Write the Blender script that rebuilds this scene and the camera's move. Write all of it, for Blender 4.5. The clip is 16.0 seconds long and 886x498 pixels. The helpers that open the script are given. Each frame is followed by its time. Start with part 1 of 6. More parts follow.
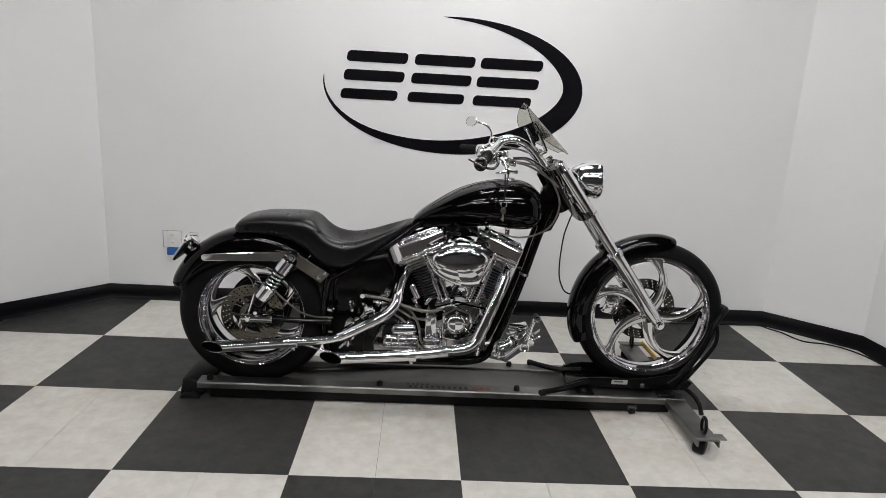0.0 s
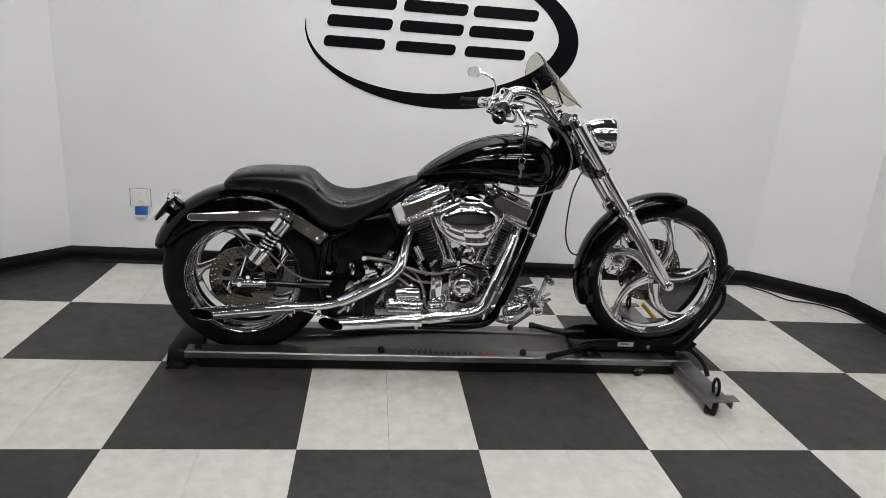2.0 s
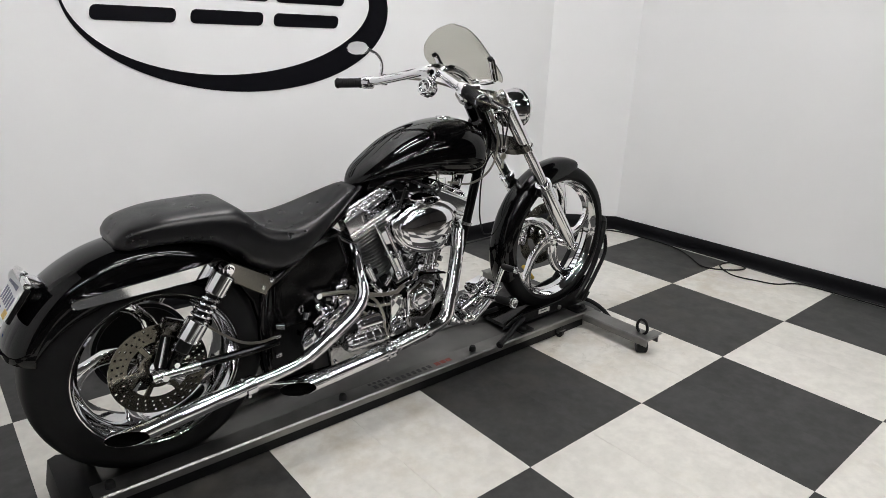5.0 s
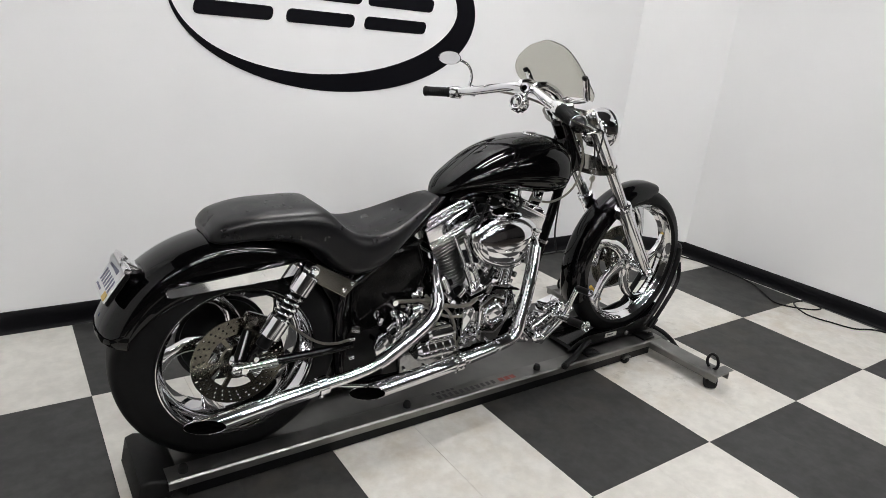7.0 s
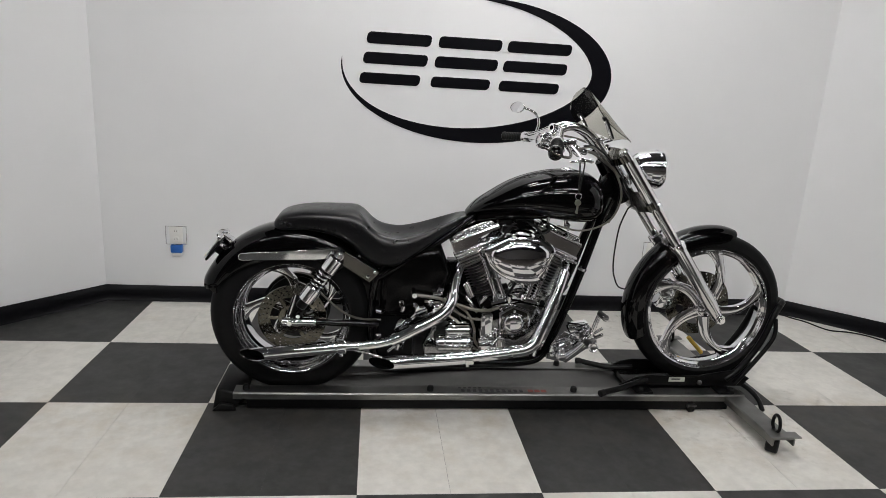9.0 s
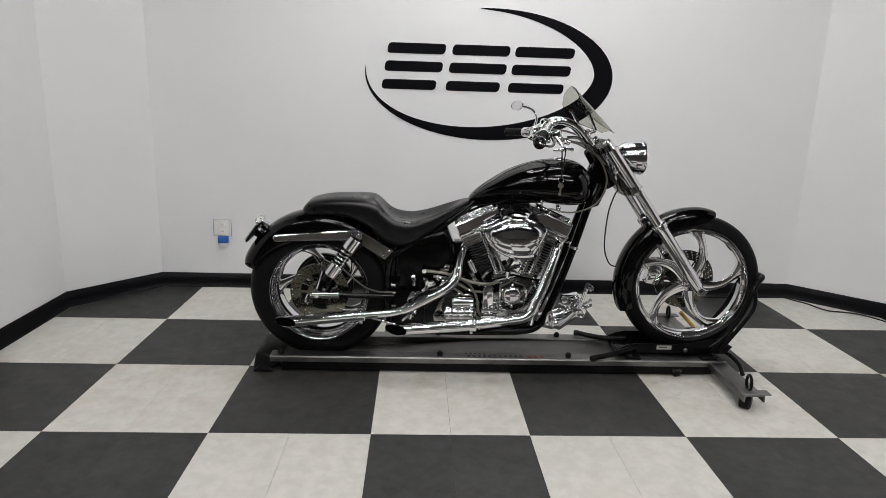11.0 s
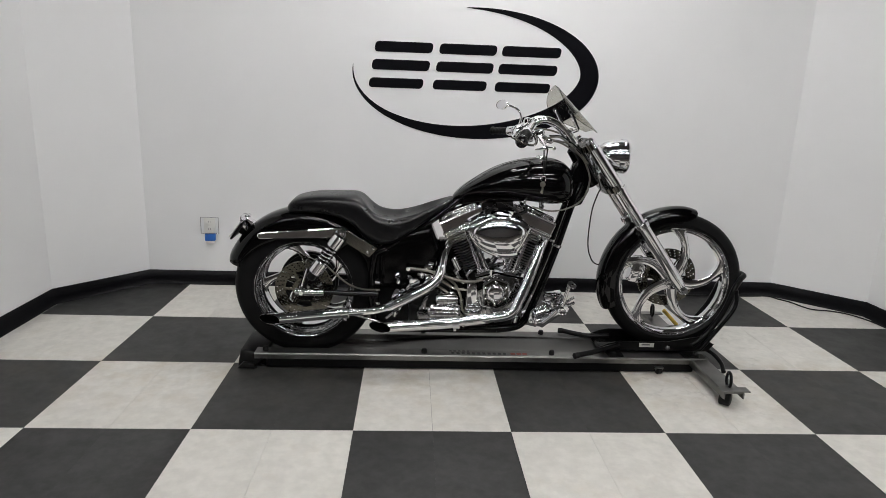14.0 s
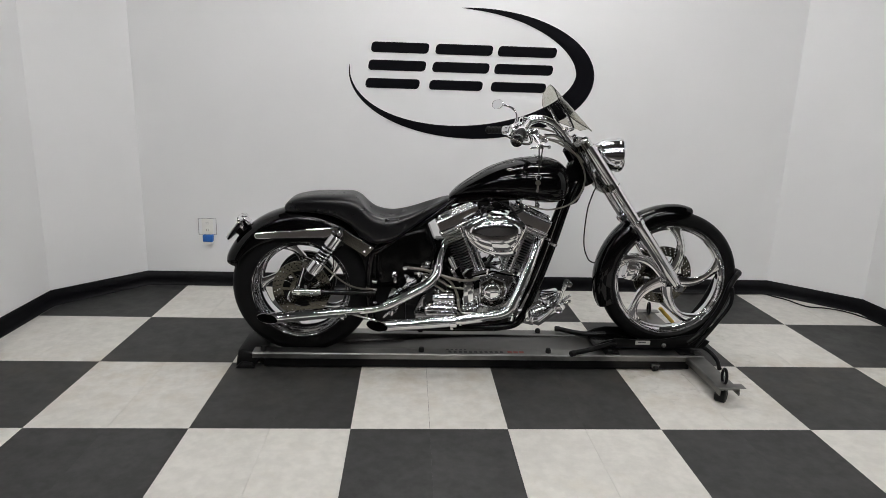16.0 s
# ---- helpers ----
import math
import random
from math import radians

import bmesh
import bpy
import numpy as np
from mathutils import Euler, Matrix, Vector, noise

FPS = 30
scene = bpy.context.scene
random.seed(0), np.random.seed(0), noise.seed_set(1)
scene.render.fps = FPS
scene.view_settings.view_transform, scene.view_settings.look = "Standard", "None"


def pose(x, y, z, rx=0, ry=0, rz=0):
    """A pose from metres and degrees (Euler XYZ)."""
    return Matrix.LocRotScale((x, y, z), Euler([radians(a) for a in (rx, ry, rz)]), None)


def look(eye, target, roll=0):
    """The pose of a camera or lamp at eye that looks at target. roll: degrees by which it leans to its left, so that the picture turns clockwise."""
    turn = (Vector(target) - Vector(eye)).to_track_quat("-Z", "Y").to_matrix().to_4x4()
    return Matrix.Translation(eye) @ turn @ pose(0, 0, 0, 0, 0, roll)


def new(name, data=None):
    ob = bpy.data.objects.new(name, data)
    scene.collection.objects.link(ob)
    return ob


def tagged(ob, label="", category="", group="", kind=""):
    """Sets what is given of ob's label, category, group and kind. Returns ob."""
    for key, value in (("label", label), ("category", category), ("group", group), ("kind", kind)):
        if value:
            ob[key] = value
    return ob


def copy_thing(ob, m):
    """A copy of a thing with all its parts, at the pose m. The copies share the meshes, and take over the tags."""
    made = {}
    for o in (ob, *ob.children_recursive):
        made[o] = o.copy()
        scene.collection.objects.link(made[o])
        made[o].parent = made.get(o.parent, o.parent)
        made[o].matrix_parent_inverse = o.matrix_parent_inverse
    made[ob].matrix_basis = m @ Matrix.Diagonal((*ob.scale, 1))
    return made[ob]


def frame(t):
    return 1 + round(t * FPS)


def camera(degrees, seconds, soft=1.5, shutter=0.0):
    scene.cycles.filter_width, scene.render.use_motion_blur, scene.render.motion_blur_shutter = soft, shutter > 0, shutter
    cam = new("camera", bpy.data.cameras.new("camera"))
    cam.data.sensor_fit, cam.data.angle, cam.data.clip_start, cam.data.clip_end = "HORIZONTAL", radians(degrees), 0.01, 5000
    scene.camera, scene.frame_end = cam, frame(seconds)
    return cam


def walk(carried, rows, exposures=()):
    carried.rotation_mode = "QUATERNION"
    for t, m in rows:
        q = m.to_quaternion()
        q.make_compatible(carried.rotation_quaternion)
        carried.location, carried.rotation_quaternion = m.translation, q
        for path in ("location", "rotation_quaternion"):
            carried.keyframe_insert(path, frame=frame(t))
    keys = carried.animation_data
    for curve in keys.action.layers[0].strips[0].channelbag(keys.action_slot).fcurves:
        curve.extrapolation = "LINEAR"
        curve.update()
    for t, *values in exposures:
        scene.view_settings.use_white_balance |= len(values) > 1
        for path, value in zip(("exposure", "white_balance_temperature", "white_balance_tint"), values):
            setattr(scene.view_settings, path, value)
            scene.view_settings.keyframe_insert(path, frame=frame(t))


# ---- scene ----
cam = camera(69.7, 16.0, soft=0.75)
PATH = [
    (0, (0.413, -2.009, 1.316), (0.497, -0.064, 0.857), 3.2),
    (0.5, (0.409, -2.016, 1.334), (0.508, -0.077, 0.853), 3.1),
    (1, (0.366, -2.013, 1.328), (0.515, -0.074, 0.861), 4.6),
    (1.5, (0.289, -2.006, 1.297), (0.408, -0.072, 0.803), 4.6),
    (2, (0.203, -1.851, 1.262), (0.442, 0.052, 0.693), 4.3),
    (2.5, (0.107, -1.651, 1.265), (0.431, 0.231, 0.671), 2.4),
    (3, (-0.051, -1.589, 1.259), (0.545, 0.246, 0.735), 3.7),
    (3.2, (-0.172, -1.497, 1.232), (0.557, 0.278, 0.668), 2.9),
    (5.3, (-0.739, -1.033, 1.288), (0.503, 0.38, 0.608), 2.7),
    (5.5, (-0.757, -0.993, 1.28), (0.444, 0.422, 0.535), 2.4),
    (6, (-0.796, -0.935, 1.266), (0.33, 0.52, 0.484), 2.6),
    (6.5, (-0.809, -0.932, 1.277), (0.321, 0.54, 0.531), 2.9),
    (7, (-0.782, -1.003, 1.31), (0.332, 0.528, 0.667), 5.6),
    (7.5, (-0.568, -1.125, 1.27), (0.077, 0.671, 0.673), 2.9),
    (8, (-0.347, -1.324, 1.293), (0.094, 0.57, 0.826), 0.5),
    (8.5, (-0.215, -1.627, 1.303), (0.22, 0.244, 0.746), 2.4),
    (9, (0.023, -1.802, 1.274), (0.246, 0.126, 0.791), 3.4),
    (9.5, (0.129, -1.989, 1.283), (0.36, -0.053, 0.839), 2.1),
    (9.7, (0.123, -2.095, 1.272), (0.257, -0.154, 0.81), 1.0),
    (12, (0.191, -2.212, 1.259), (0.265, -0.27, 0.788), 2.2),
    (12.5, (0.202, -2.225, 1.258), (0.266, -0.282, 0.786), 2.6),
    (13, (0.196, -2.225, 1.262), (0.27, -0.284, 0.786), 2.5),
    (13.5, (0.188, -2.217, 1.259), (0.286, -0.278, 0.781), 2.3),
    (14, (0.197, -2.212, 1.262), (0.304, -0.272, 0.789), 2.1),
    (14.5, (0.199, -2.216, 1.258), (0.304, -0.273, 0.794), 2.1),
    (15, (0.2, -2.223, 1.262), (0.308, -0.283, 0.786), 1.9),
    (15.5, (0.202, -2.228, 1.258), (0.304, -0.287, 0.788), 1.8),
    (16, (0.208, -2.228, 1.257), (0.318, -0.287, 0.787), 1.8),
]
EXPOSE = [(0, -0.03), (1.5, -0.03), (2, 0.05), (2.5, 0.22), (3, 0.22), (5.3, 0.28), (6, 0.35), (6.5, 0.39), (7, 0.32), (7.5, 0.24), (8, -0.05), (8.5, -0.02), (9, -0.04), (16, -0.03)]
walk(cam, [(t, look(eye, target, roll)) for t, eye, target, roll in PATH], EXPOSE)
LAMPS = [(0.72, y) for y in (0.70, 1.22)] + [(x, -1.45) for x in (0.0, 1.5)] + [(x, -2.65) for x in (-0.55, 1.1)] + [(x, -3.85) for x in (-2.2, -0.55, 1.1, 2.75)]
OUT2 = (1.738, 0.390)
CORD = [(2.20, 1.79, 0.006), (2.50, 1.80, 0.006), (2.634, 1.808, 0.006), (2.677, 1.748, 0.006), (2.726, 1.68, 0.006), (2.753, 1.593, 0.006), (2.79, 1.538, 0.006), (2.887, 1.515, 0.006), (2.965, 1.46, 0.006),
        (3.02, 1.35, 0.006), (3.04, 1.20, 0.006), (3.038, 1.025, 0.006), (2.995, 0.884, 0.006), (2.918, 0.769, 0.006), (2.837, 0.657, 0.006), (2.864, 0.571, 0.006), (2.958, 0.49, 0.006), (3.035, 0.485, 0.006),
        (3.04, 0.575, 0.009), (2.914, 0.583, 0.014), (2.835, 0.462, 0.009), (2.875, 0.328, 0.006), (2.914, 0.243, 0.006), (3.035, 0.143, 0.006), (3.05, -0.2, 0.006), (3.05, -0.7, 0.006)]

# ---- world and light ----
world = bpy.data.worlds.new("world")
scene.world = world
world.use_nodes = True
world.node_tree.nodes["Background"].inputs[0].default_value = (0.8, 0.85, 0.9, 1)
world.node_tree.nodes["Background"].inputs[1].default_value = 0.01
scene.view_settings.exposure = 0.0
TUBE_GLOW = 59.0

# ---- helpers for materials ----


def mat(name, color, rough=0.5, metal=0.0, coat=0.0, var=0.0, scale=20.0, bump=0.0, bscale=200.0, rvar=0.0, spec=0.5):
    m = bpy.data.materials.new(name)
    m.use_nodes = True
    nt = m.node_tree
    b = nt.nodes["Principled BSDF"]
    b.inputs["Base Color"].default_value = (*color, 1)
    b.inputs["Roughness"].default_value = rough
    b.inputs["Metallic"].default_value = metal
    b.inputs["Coat Weight"].default_value = coat
    b.inputs["Coat Roughness"].default_value = 0.04
    b.inputs["Specular IOR Level"].default_value = spec
    geo = nt.nodes.new("ShaderNodeTexCoord")
    if var or rvar:
        n = nt.nodes.new("ShaderNodeTexNoise")
        n.inputs["Scale"].default_value = scale
        n.inputs["Detail"].default_value = 6
        nt.links.new(geo.outputs["Object"], n.inputs["Vector"])
        if var:
            r = nt.nodes.new("ShaderNodeMapRange")
            r.inputs["From Min"].default_value, r.inputs["From Max"].default_value = 0.3, 0.7
            r.inputs["To Min"].default_value, r.inputs["To Max"].default_value = 1 - var, 1 + var
            nt.links.new(n.outputs["Fac"], r.inputs["Value"])
            mx = nt.nodes.new("ShaderNodeVectorMath")
            mx.operation = "SCALE"
            mx.inputs[0].default_value = color
            nt.links.new(r.outputs["Result"], mx.inputs["Scale"])
            nt.links.new(mx.outputs["Vector"], b.inputs["Base Color"])
        if rvar:
            r = nt.nodes.new("ShaderNodeMapRange")
            r.inputs["From Min"].default_value, r.inputs["From Max"].default_value = 0.3, 0.7
            r.inputs["To Min"].default_value, r.inputs["To Max"].default_value = max(0.0, rough - rvar), rough + rvar
            nt.links.new(n.outputs["Fac"], r.inputs["Value"])
            nt.links.new(r.outputs["Result"], b.inputs["Roughness"])
    if bump:
        n2 = nt.nodes.new("ShaderNodeTexNoise")
        n2.inputs["Scale"].default_value = bscale
        n2.inputs["Detail"].default_value = 4
        nt.links.new(geo.outputs["Object"], n2.inputs["Vector"])
        bp = nt.nodes.new("ShaderNodeBump")
        bp.inputs["Strength"].default_value = bump
        bp.inputs["Distance"].default_value = 0.002
        nt.links.new(n2.outputs["Fac"], bp.inputs["Height"])
        nt.links.new(bp.outputs["Normal"], b.inputs["Normal"])
    return m


CHROME = mat("chrome", (0.81, 0.81, 0.825), 0.055, 1.0, rvar=0.025, scale=30)
# chrome with the dark surroundings it mirrors put into its colour
DIM_CHROME = mat("chrome_dark_reflection", (0.145, 0.138, 0.124), 0.16, 1.0, rvar=0.02, scale=30, var=0.04)
POLISHED = mat("polished_aluminium", (0.72, 0.72, 0.72), 0.16, 1.0, rvar=0.06, scale=40)
CAST = mat("cast_aluminium", (0.34, 0.34, 0.34), 0.13, 1.0, var=0.2, scale=60, bump=0.12, bscale=300, rvar=0.06)
STEEL = mat("brushed_disc_steel", (0.125, 0.117, 0.096), 0.17, 1.0, var=0.18, scale=80)
MATTE = mat("satin_black_paint", (0.0018, 0.0018, 0.0018), 0.14, spec=0.14)
GLOSS = mat("gloss_black_paint", (0.0014, 0.0014, 0.0016), 0.01, spec=0.28)
SATIN = mat("satin_black_steel", (0.0028, 0.0028, 0.0030), 0.34, var=0.25, scale=40, bump=0.08, bscale=400, spec=0.16)
LEATHER = mat("black_leather", (0.0035, 0.0035, 0.0043), 0.31, var=0.1, scale=25, bump=0.10, bscale=380, rvar=0.05, spec=0.36)
RUBBER = mat("black_rubber", (0.005, 0.005, 0.005), 0.55, var=0.25, scale=30, bump=0.2, bscale=260, spec=0.2)
TYRE = mat("tyre_rubber", (0.0042, 0.0042, 0.0044), 0.5, var=0.25, scale=18, bump=0.15, bscale=180, spec=0.12)
# near-black that stands for the darkness inside holes, slots and joints
DARK = mat("dark_void", (0.0012, 0.0012, 0.0012), 0.9, spec=0.02)
FINS = mat("black_engine_fins", (0.010, 0.010, 0.010), 0.40, 0.4, var=0.2, scale=60)
FINEDGE = mat("black_fins_bare_edge", (0.16, 0.16, 0.155), 0.30, 0.95, var=0.3, scale=60)
HOSE = mat("braided_hose", (0.17, 0.16, 0.138), 0.35, 0.7, var=0.3, scale=400)
GALV = mat("galvanised_steel", (0.215, 0.213, 0.205), 0.44, 1.0, var=0.34, scale=7, bump=0.05, bscale=160, rvar=0.08)
# darker, more uneven steel tone for the wheel trough
TROUGH_STEEL = mat("darker_trough_steel", (0.135, 0.133, 0.128), 0.40, 1.0, var=0.45, scale=4, bump=0.05, bscale=120, rvar=0.1)
WALLPAINT = mat("white_wall_paint", (0.797, 0.80, 0.798), 0.6, 0.0, var=0.012, scale=3, bump=0.10, bscale=90)
DARKWALL = mat("dark_shop_wall", (0.085, 0.080, 0.076), 0.7, var=0.05, scale=2)
CONCRETE = mat("brown_grey_shop_floor", (0.036, 0.030, 0.024), 0.5, var=0.25, scale=1.5, rvar=0.1)
CEILPAINT = mat("ceiling_paint", (0.04, 0.04, 0.04), 0.85, var=0.05, scale=3)
BASEBLACK = mat("black_vinyl_base", (0.0032, 0.0032, 0.0042), 0.45, var=0.15, scale=8, bump=0.05, spec=0.10)
VINYL = mat("black_wall_vinyl", (0.0030, 0.0030, 0.0045), 0.55, var=0.1, scale=6, spec=0.06)
PLASTIC = mat("white_plastic", (0.78, 0.77, 0.73), 0.4, var=0.03)
BLUE = mat("blue_plastic", (0.02, 0.12, 0.42), 0.3, var=0.1)
YELLOW = mat("yellow_webbing", (0.55, 0.36, 0.05), 0.6, var=0.2, scale=60)
RED = mat("red_print", (0.25, 0.06, 0.045), 0.6, var=0.3, scale=90)
INK = mat("dark_print", (0.05, 0.05, 0.05), 0.6, var=0.3, scale=90)
LABELW = mat("pale_label", (0.42, 0.42, 0.38), 0.5, var=0.1, scale=60)
PLATE = mat("plate_white", (0.68, 0.69, 0.70), 0.35, var=0.05, scale=50)
NAVY = mat("plate_slate_print", (0.16, 0.17, 0.24), 0.5)
GOLD = mat("gold_tag", (0.55, 0.38, 0.10), 0.5, var=0.15, scale=120)
BRASS = mat("nickel_key", (0.46, 0.44, 0.38), 0.3, 1.0)


def floor_mat(name, color, blot, stain, scuff, rust):
    """Vinyl tile: cloudy mottling, scuffs and a soft sheen, shifted tile by tile."""
    m = bpy.data.materials.new(name)
    m.use_nodes = True
    nt = m.node_tree
    b = nt.nodes["Principled BSDF"]
    tc = nt.nodes.new("ShaderNodeTexCoord")
    oi = nt.nodes.new("ShaderNodeObjectInfo")
    mul = nt.nodes.new("ShaderNodeMath")
    mul.operation = "MULTIPLY"
    mul.inputs[1].default_value = 37.0
    nt.links.new(oi.outputs["Random"], mul.inputs[0])
    add = nt.nodes.new("ShaderNodeVectorMath")
    add.operation = "ADD"
    nt.links.new(tc.outputs["Object"], add.inputs[0])
    nt.links.new(mul.outputs[0], add.inputs[1])
    col = None
    for sc, amt, lo, hi in ((3.0, blot * 0.8, 0.35, 0.65), (17.0, blot * 1.5, 0.40, 0.60), (42.0, blot * 0.9, 0.38, 0.62), (160.0, blot * 0.35, 0.3, 0.7)):
        n = nt.nodes.new("ShaderNodeTexNoise")
        n.inputs["Scale"].default_value = sc
        n.inputs["Detail"].default_value = 5
        nt.links.new(add.outputs[0], n.inputs["Vector"])
        r = nt.nodes.new("ShaderNodeMapRange")
        r.inputs["From Min"].default_value, r.inputs["From Max"].default_value = lo, hi
        r.inputs["To Min"].default_value, r.inputs["To Max"].default_value = 1 - amt, 1 + amt
        nt.links.new(n.outputs["Fac"], r.inputs["Value"])
        v = nt.nodes.new("ShaderNodeVectorMath")
        v.operation = "SCALE"
        if col is None:
            v.inputs[0].default_value = color
        else:
            nt.links.new(col.outputs[0], v.inputs[0])
        nt.links.new(r.outputs["Result"], v.inputs["Scale"])
        col = v
    s = nt.nodes.new("ShaderNodeTexNoise")
    s.inputs["Scale"].default_value, s.inputs["Detail"].default_value, s.inputs["Roughness"].default_value = 6.5, 9, 0.7
    nt.links.new(add.outputs[0], s.inputs["Vector"])
    r = nt.nodes.new("ShaderNodeMapRange")
    r.inputs["From Min"].default_value, r.inputs["From Max"].default_value, r.inputs["To Max"].default_value = 0.56, 0.74, 0.55
    nt.links.new(s.outputs["Fac"], r.inputs["Value"])
    mx = nt.nodes.new("ShaderNodeMix")
    mx.data_type = "RGBA"
    nt.links.new(r.outputs["Result"], mx.inputs["Factor"])
    nt.links.new(col.outputs[0], mx.inputs["A"])
    mx.inputs["B"].default_value = (*stain, 1)
    ge = nt.nodes.new("ShaderNodeNewGeometry")
    sp = nt.nodes.new("ShaderNodeSeparateXYZ")
    nt.links.new(ge.outputs["Position"], sp.inputs[0])
    up = nt.nodes.new("ShaderNodeMapRange")
    up.inputs["From Min"].default_value, up.inputs["From Max"].default_value = -0.05, 0.50
    nt.links.new(sp.outputs["Y"], up.inputs["Value"])
    dn = nt.nodes.new("ShaderNodeMapRange")
    dn.inputs["From Min"].default_value, dn.inputs["From Max"].default_value = 0.80, 0.58
    nt.links.new(sp.outputs["Y"], dn.inputs["Value"])
    sn = nt.nodes.new("ShaderNodeTexNoise")
    sn.inputs["Scale"].default_value, sn.inputs["Detail"].default_value, sn.inputs["Roughness"].default_value = 7.0, 8, 0.65
    nt.links.new(ge.outputs["Position"], sn.inputs["Vector"])
    sr = nt.nodes.new("ShaderNodeMapRange")
    sr.inputs["From Min"].default_value, sr.inputs["From Max"].default_value, sr.inputs["To Max"].default_value = 0.44, 0.66, scuff
    nt.links.new(sn.outputs["Fac"], sr.inputs["Value"])
    m1 = nt.nodes.new("ShaderNodeMath")
    m1.operation = "MULTIPLY"
    nt.links.new(up.outputs["Result"], m1.inputs[0])
    nt.links.new(dn.outputs["Result"], m1.inputs[1])
    m2 = nt.nodes.new("ShaderNodeMath")
    m2.operation = "MULTIPLY"
    nt.links.new(m1.outputs[0], m2.inputs[0])
    nt.links.new(sr.outputs["Result"], m2.inputs[1])
    tan = nt.nodes.new("ShaderNodeMix")
    tan.data_type = "RGBA"
    nt.links.new(m2.outputs[0], tan.inputs["Factor"])
    nt.links.new(mx.outputs["Result"], tan.inputs["A"])
    tan.inputs["B"].default_value = (*rust, 1)
    # dark rubber marks and grit about the front casters
    gx = nt.nodes.new("ShaderNodeMapRange")
    gx.inputs["From Min"].default_value, gx.inputs["From Max"].default_value = 0.95, 1.55
    nt.links.new(sp.outputs["X"], gx.inputs["Value"])
    gn = nt.nodes.new("ShaderNodeTexNoise")
    gn.inputs["Scale"].default_value, gn.inputs["Detail"].default_value, gn.inputs["Roughness"].default_value = 13.0, 9, 0.72
    nt.links.new(ge.outputs["Position"], gn.inputs["Vector"])
    gr = nt.nodes.new("ShaderNodeMapRange")
    gr.inputs["From Min"].default_value, gr.inputs["From Max"].default_value, gr.inputs["To Max"].default_value = 0.55, 0.72, 0.85
    nt.links.new(gn.outputs["Fac"], gr.inputs["Value"])
    g1 = nt.nodes.new("ShaderNodeMath")
    g1.operation = "MULTIPLY"
    nt.links.new(gx.outputs["Result"], g1.inputs[0])
    gw = nt.nodes.new("ShaderNodeMapRange")
    gw.inputs["From Min"].default_value, gw.inputs["From Max"].default_value = 2.15, 1.75
    nt.links.new(sp.outputs["X"], gw.inputs["Value"])
    gs = nt.nodes.new("ShaderNodeMath")
    gs.operation = "MULTIPLY"
    nt.links.new(gw.outputs["Result"], gs.inputs[0])
    nt.links.new(up.outputs["Result"], gs.inputs[1])
    nt.links.new(gs.outputs[0], g1.inputs[1])
    g2 = nt.nodes.new("ShaderNodeMath")
    g2.operation = "MULTIPLY"
    nt.links.new(g1.outputs[0], g2.inputs[0])
    nt.links.new(gr.outputs["Result"], g2.inputs[1])
    grit = nt.nodes.new("ShaderNodeMix")
    grit.data_type = "RGBA"
    nt.links.new(g2.outputs[0], grit.inputs["Factor"])
    nt.links.new(tan.outputs["Result"], grit.inputs["A"])
    grit.inputs["B"].default_value = (*(0.45 * c for c in rust), 1)
    nt.links.new(grit.outputs["Result"], b.inputs["Base Color"])
    n = nt.nodes.new("ShaderNodeTexNoise")
    n.inputs["Scale"].default_value = 9.0
    n.inputs["Detail"].default_value = 6
    nt.links.new(add.outputs[0], n.inputs["Vector"])
    r = nt.nodes.new("ShaderNodeMapRange")
    r.inputs["To Min"].default_value, r.inputs["To Max"].default_value = 0.42, 0.66
    nt.links.new(n.outputs["Fac"], r.inputs["Value"])
    nt.links.new(r.outputs["Result"], b.inputs["Roughness"])
    bp = nt.nodes.new("ShaderNodeBump")
    bp.inputs["Strength"].default_value = 0.12
    bp.inputs["Distance"].default_value = 0.001
    nt.links.new(n.outputs["Fac"], bp.inputs["Height"])
    nt.links.new(bp.outputs["Normal"], b.inputs["Normal"])
    b.inputs["Specular IOR Level"].default_value = 0.35
    return m


TILE_W = floor_mat("white_vinyl_tile", (0.615, 0.600, 0.556), 0.028, (0.56, 0.52, 0.445), 0.60, (0.46, 0.40, 0.31))
TILE_B = floor_mat("charcoal_vinyl_tile", (0.0295, 0.0295, 0.0286), 0.11, (0.052, 0.050, 0.046), 0.5, (0.055, 0.048, 0.038))


def glow(name, color, strength):
    m = bpy.data.materials.new(name)
    m.use_nodes = True
    b = m.node_tree.nodes["Principled BSDF"]
    b.inputs["Base Color"].default_value = (0.8, 0.8, 0.8, 1)
    b.inputs["Emission Color"].default_value = (*color, 1)
    b.inputs["Emission Strength"].default_value = strength
    return m


TUBE = glow("fluorescent_tube", (1.0, 0.985, 0.99), TUBE_GLOW)


def glass(name, color, rough=0.02):
    m = bpy.data.materials.new(name)
    m.use_nodes = True
    b = m.node_tree.nodes["Principled BSDF"]
    b.inputs["Base Color"].default_value = (*color, 1)
    b.inputs["Roughness"].default_value = rough
    b.inputs["Transmission Weight"].default_value = 1.0
    b.inputs["IOR"].default_value = 1.1
    return m


SMOKE = glass("smoked_acrylic", (0.62, 0.61, 0.55))
CLEAR = glass("clear_lens", (0.95, 0.95, 0.95), 0.05)

# ---- helpers for meshes ----
V = Vector


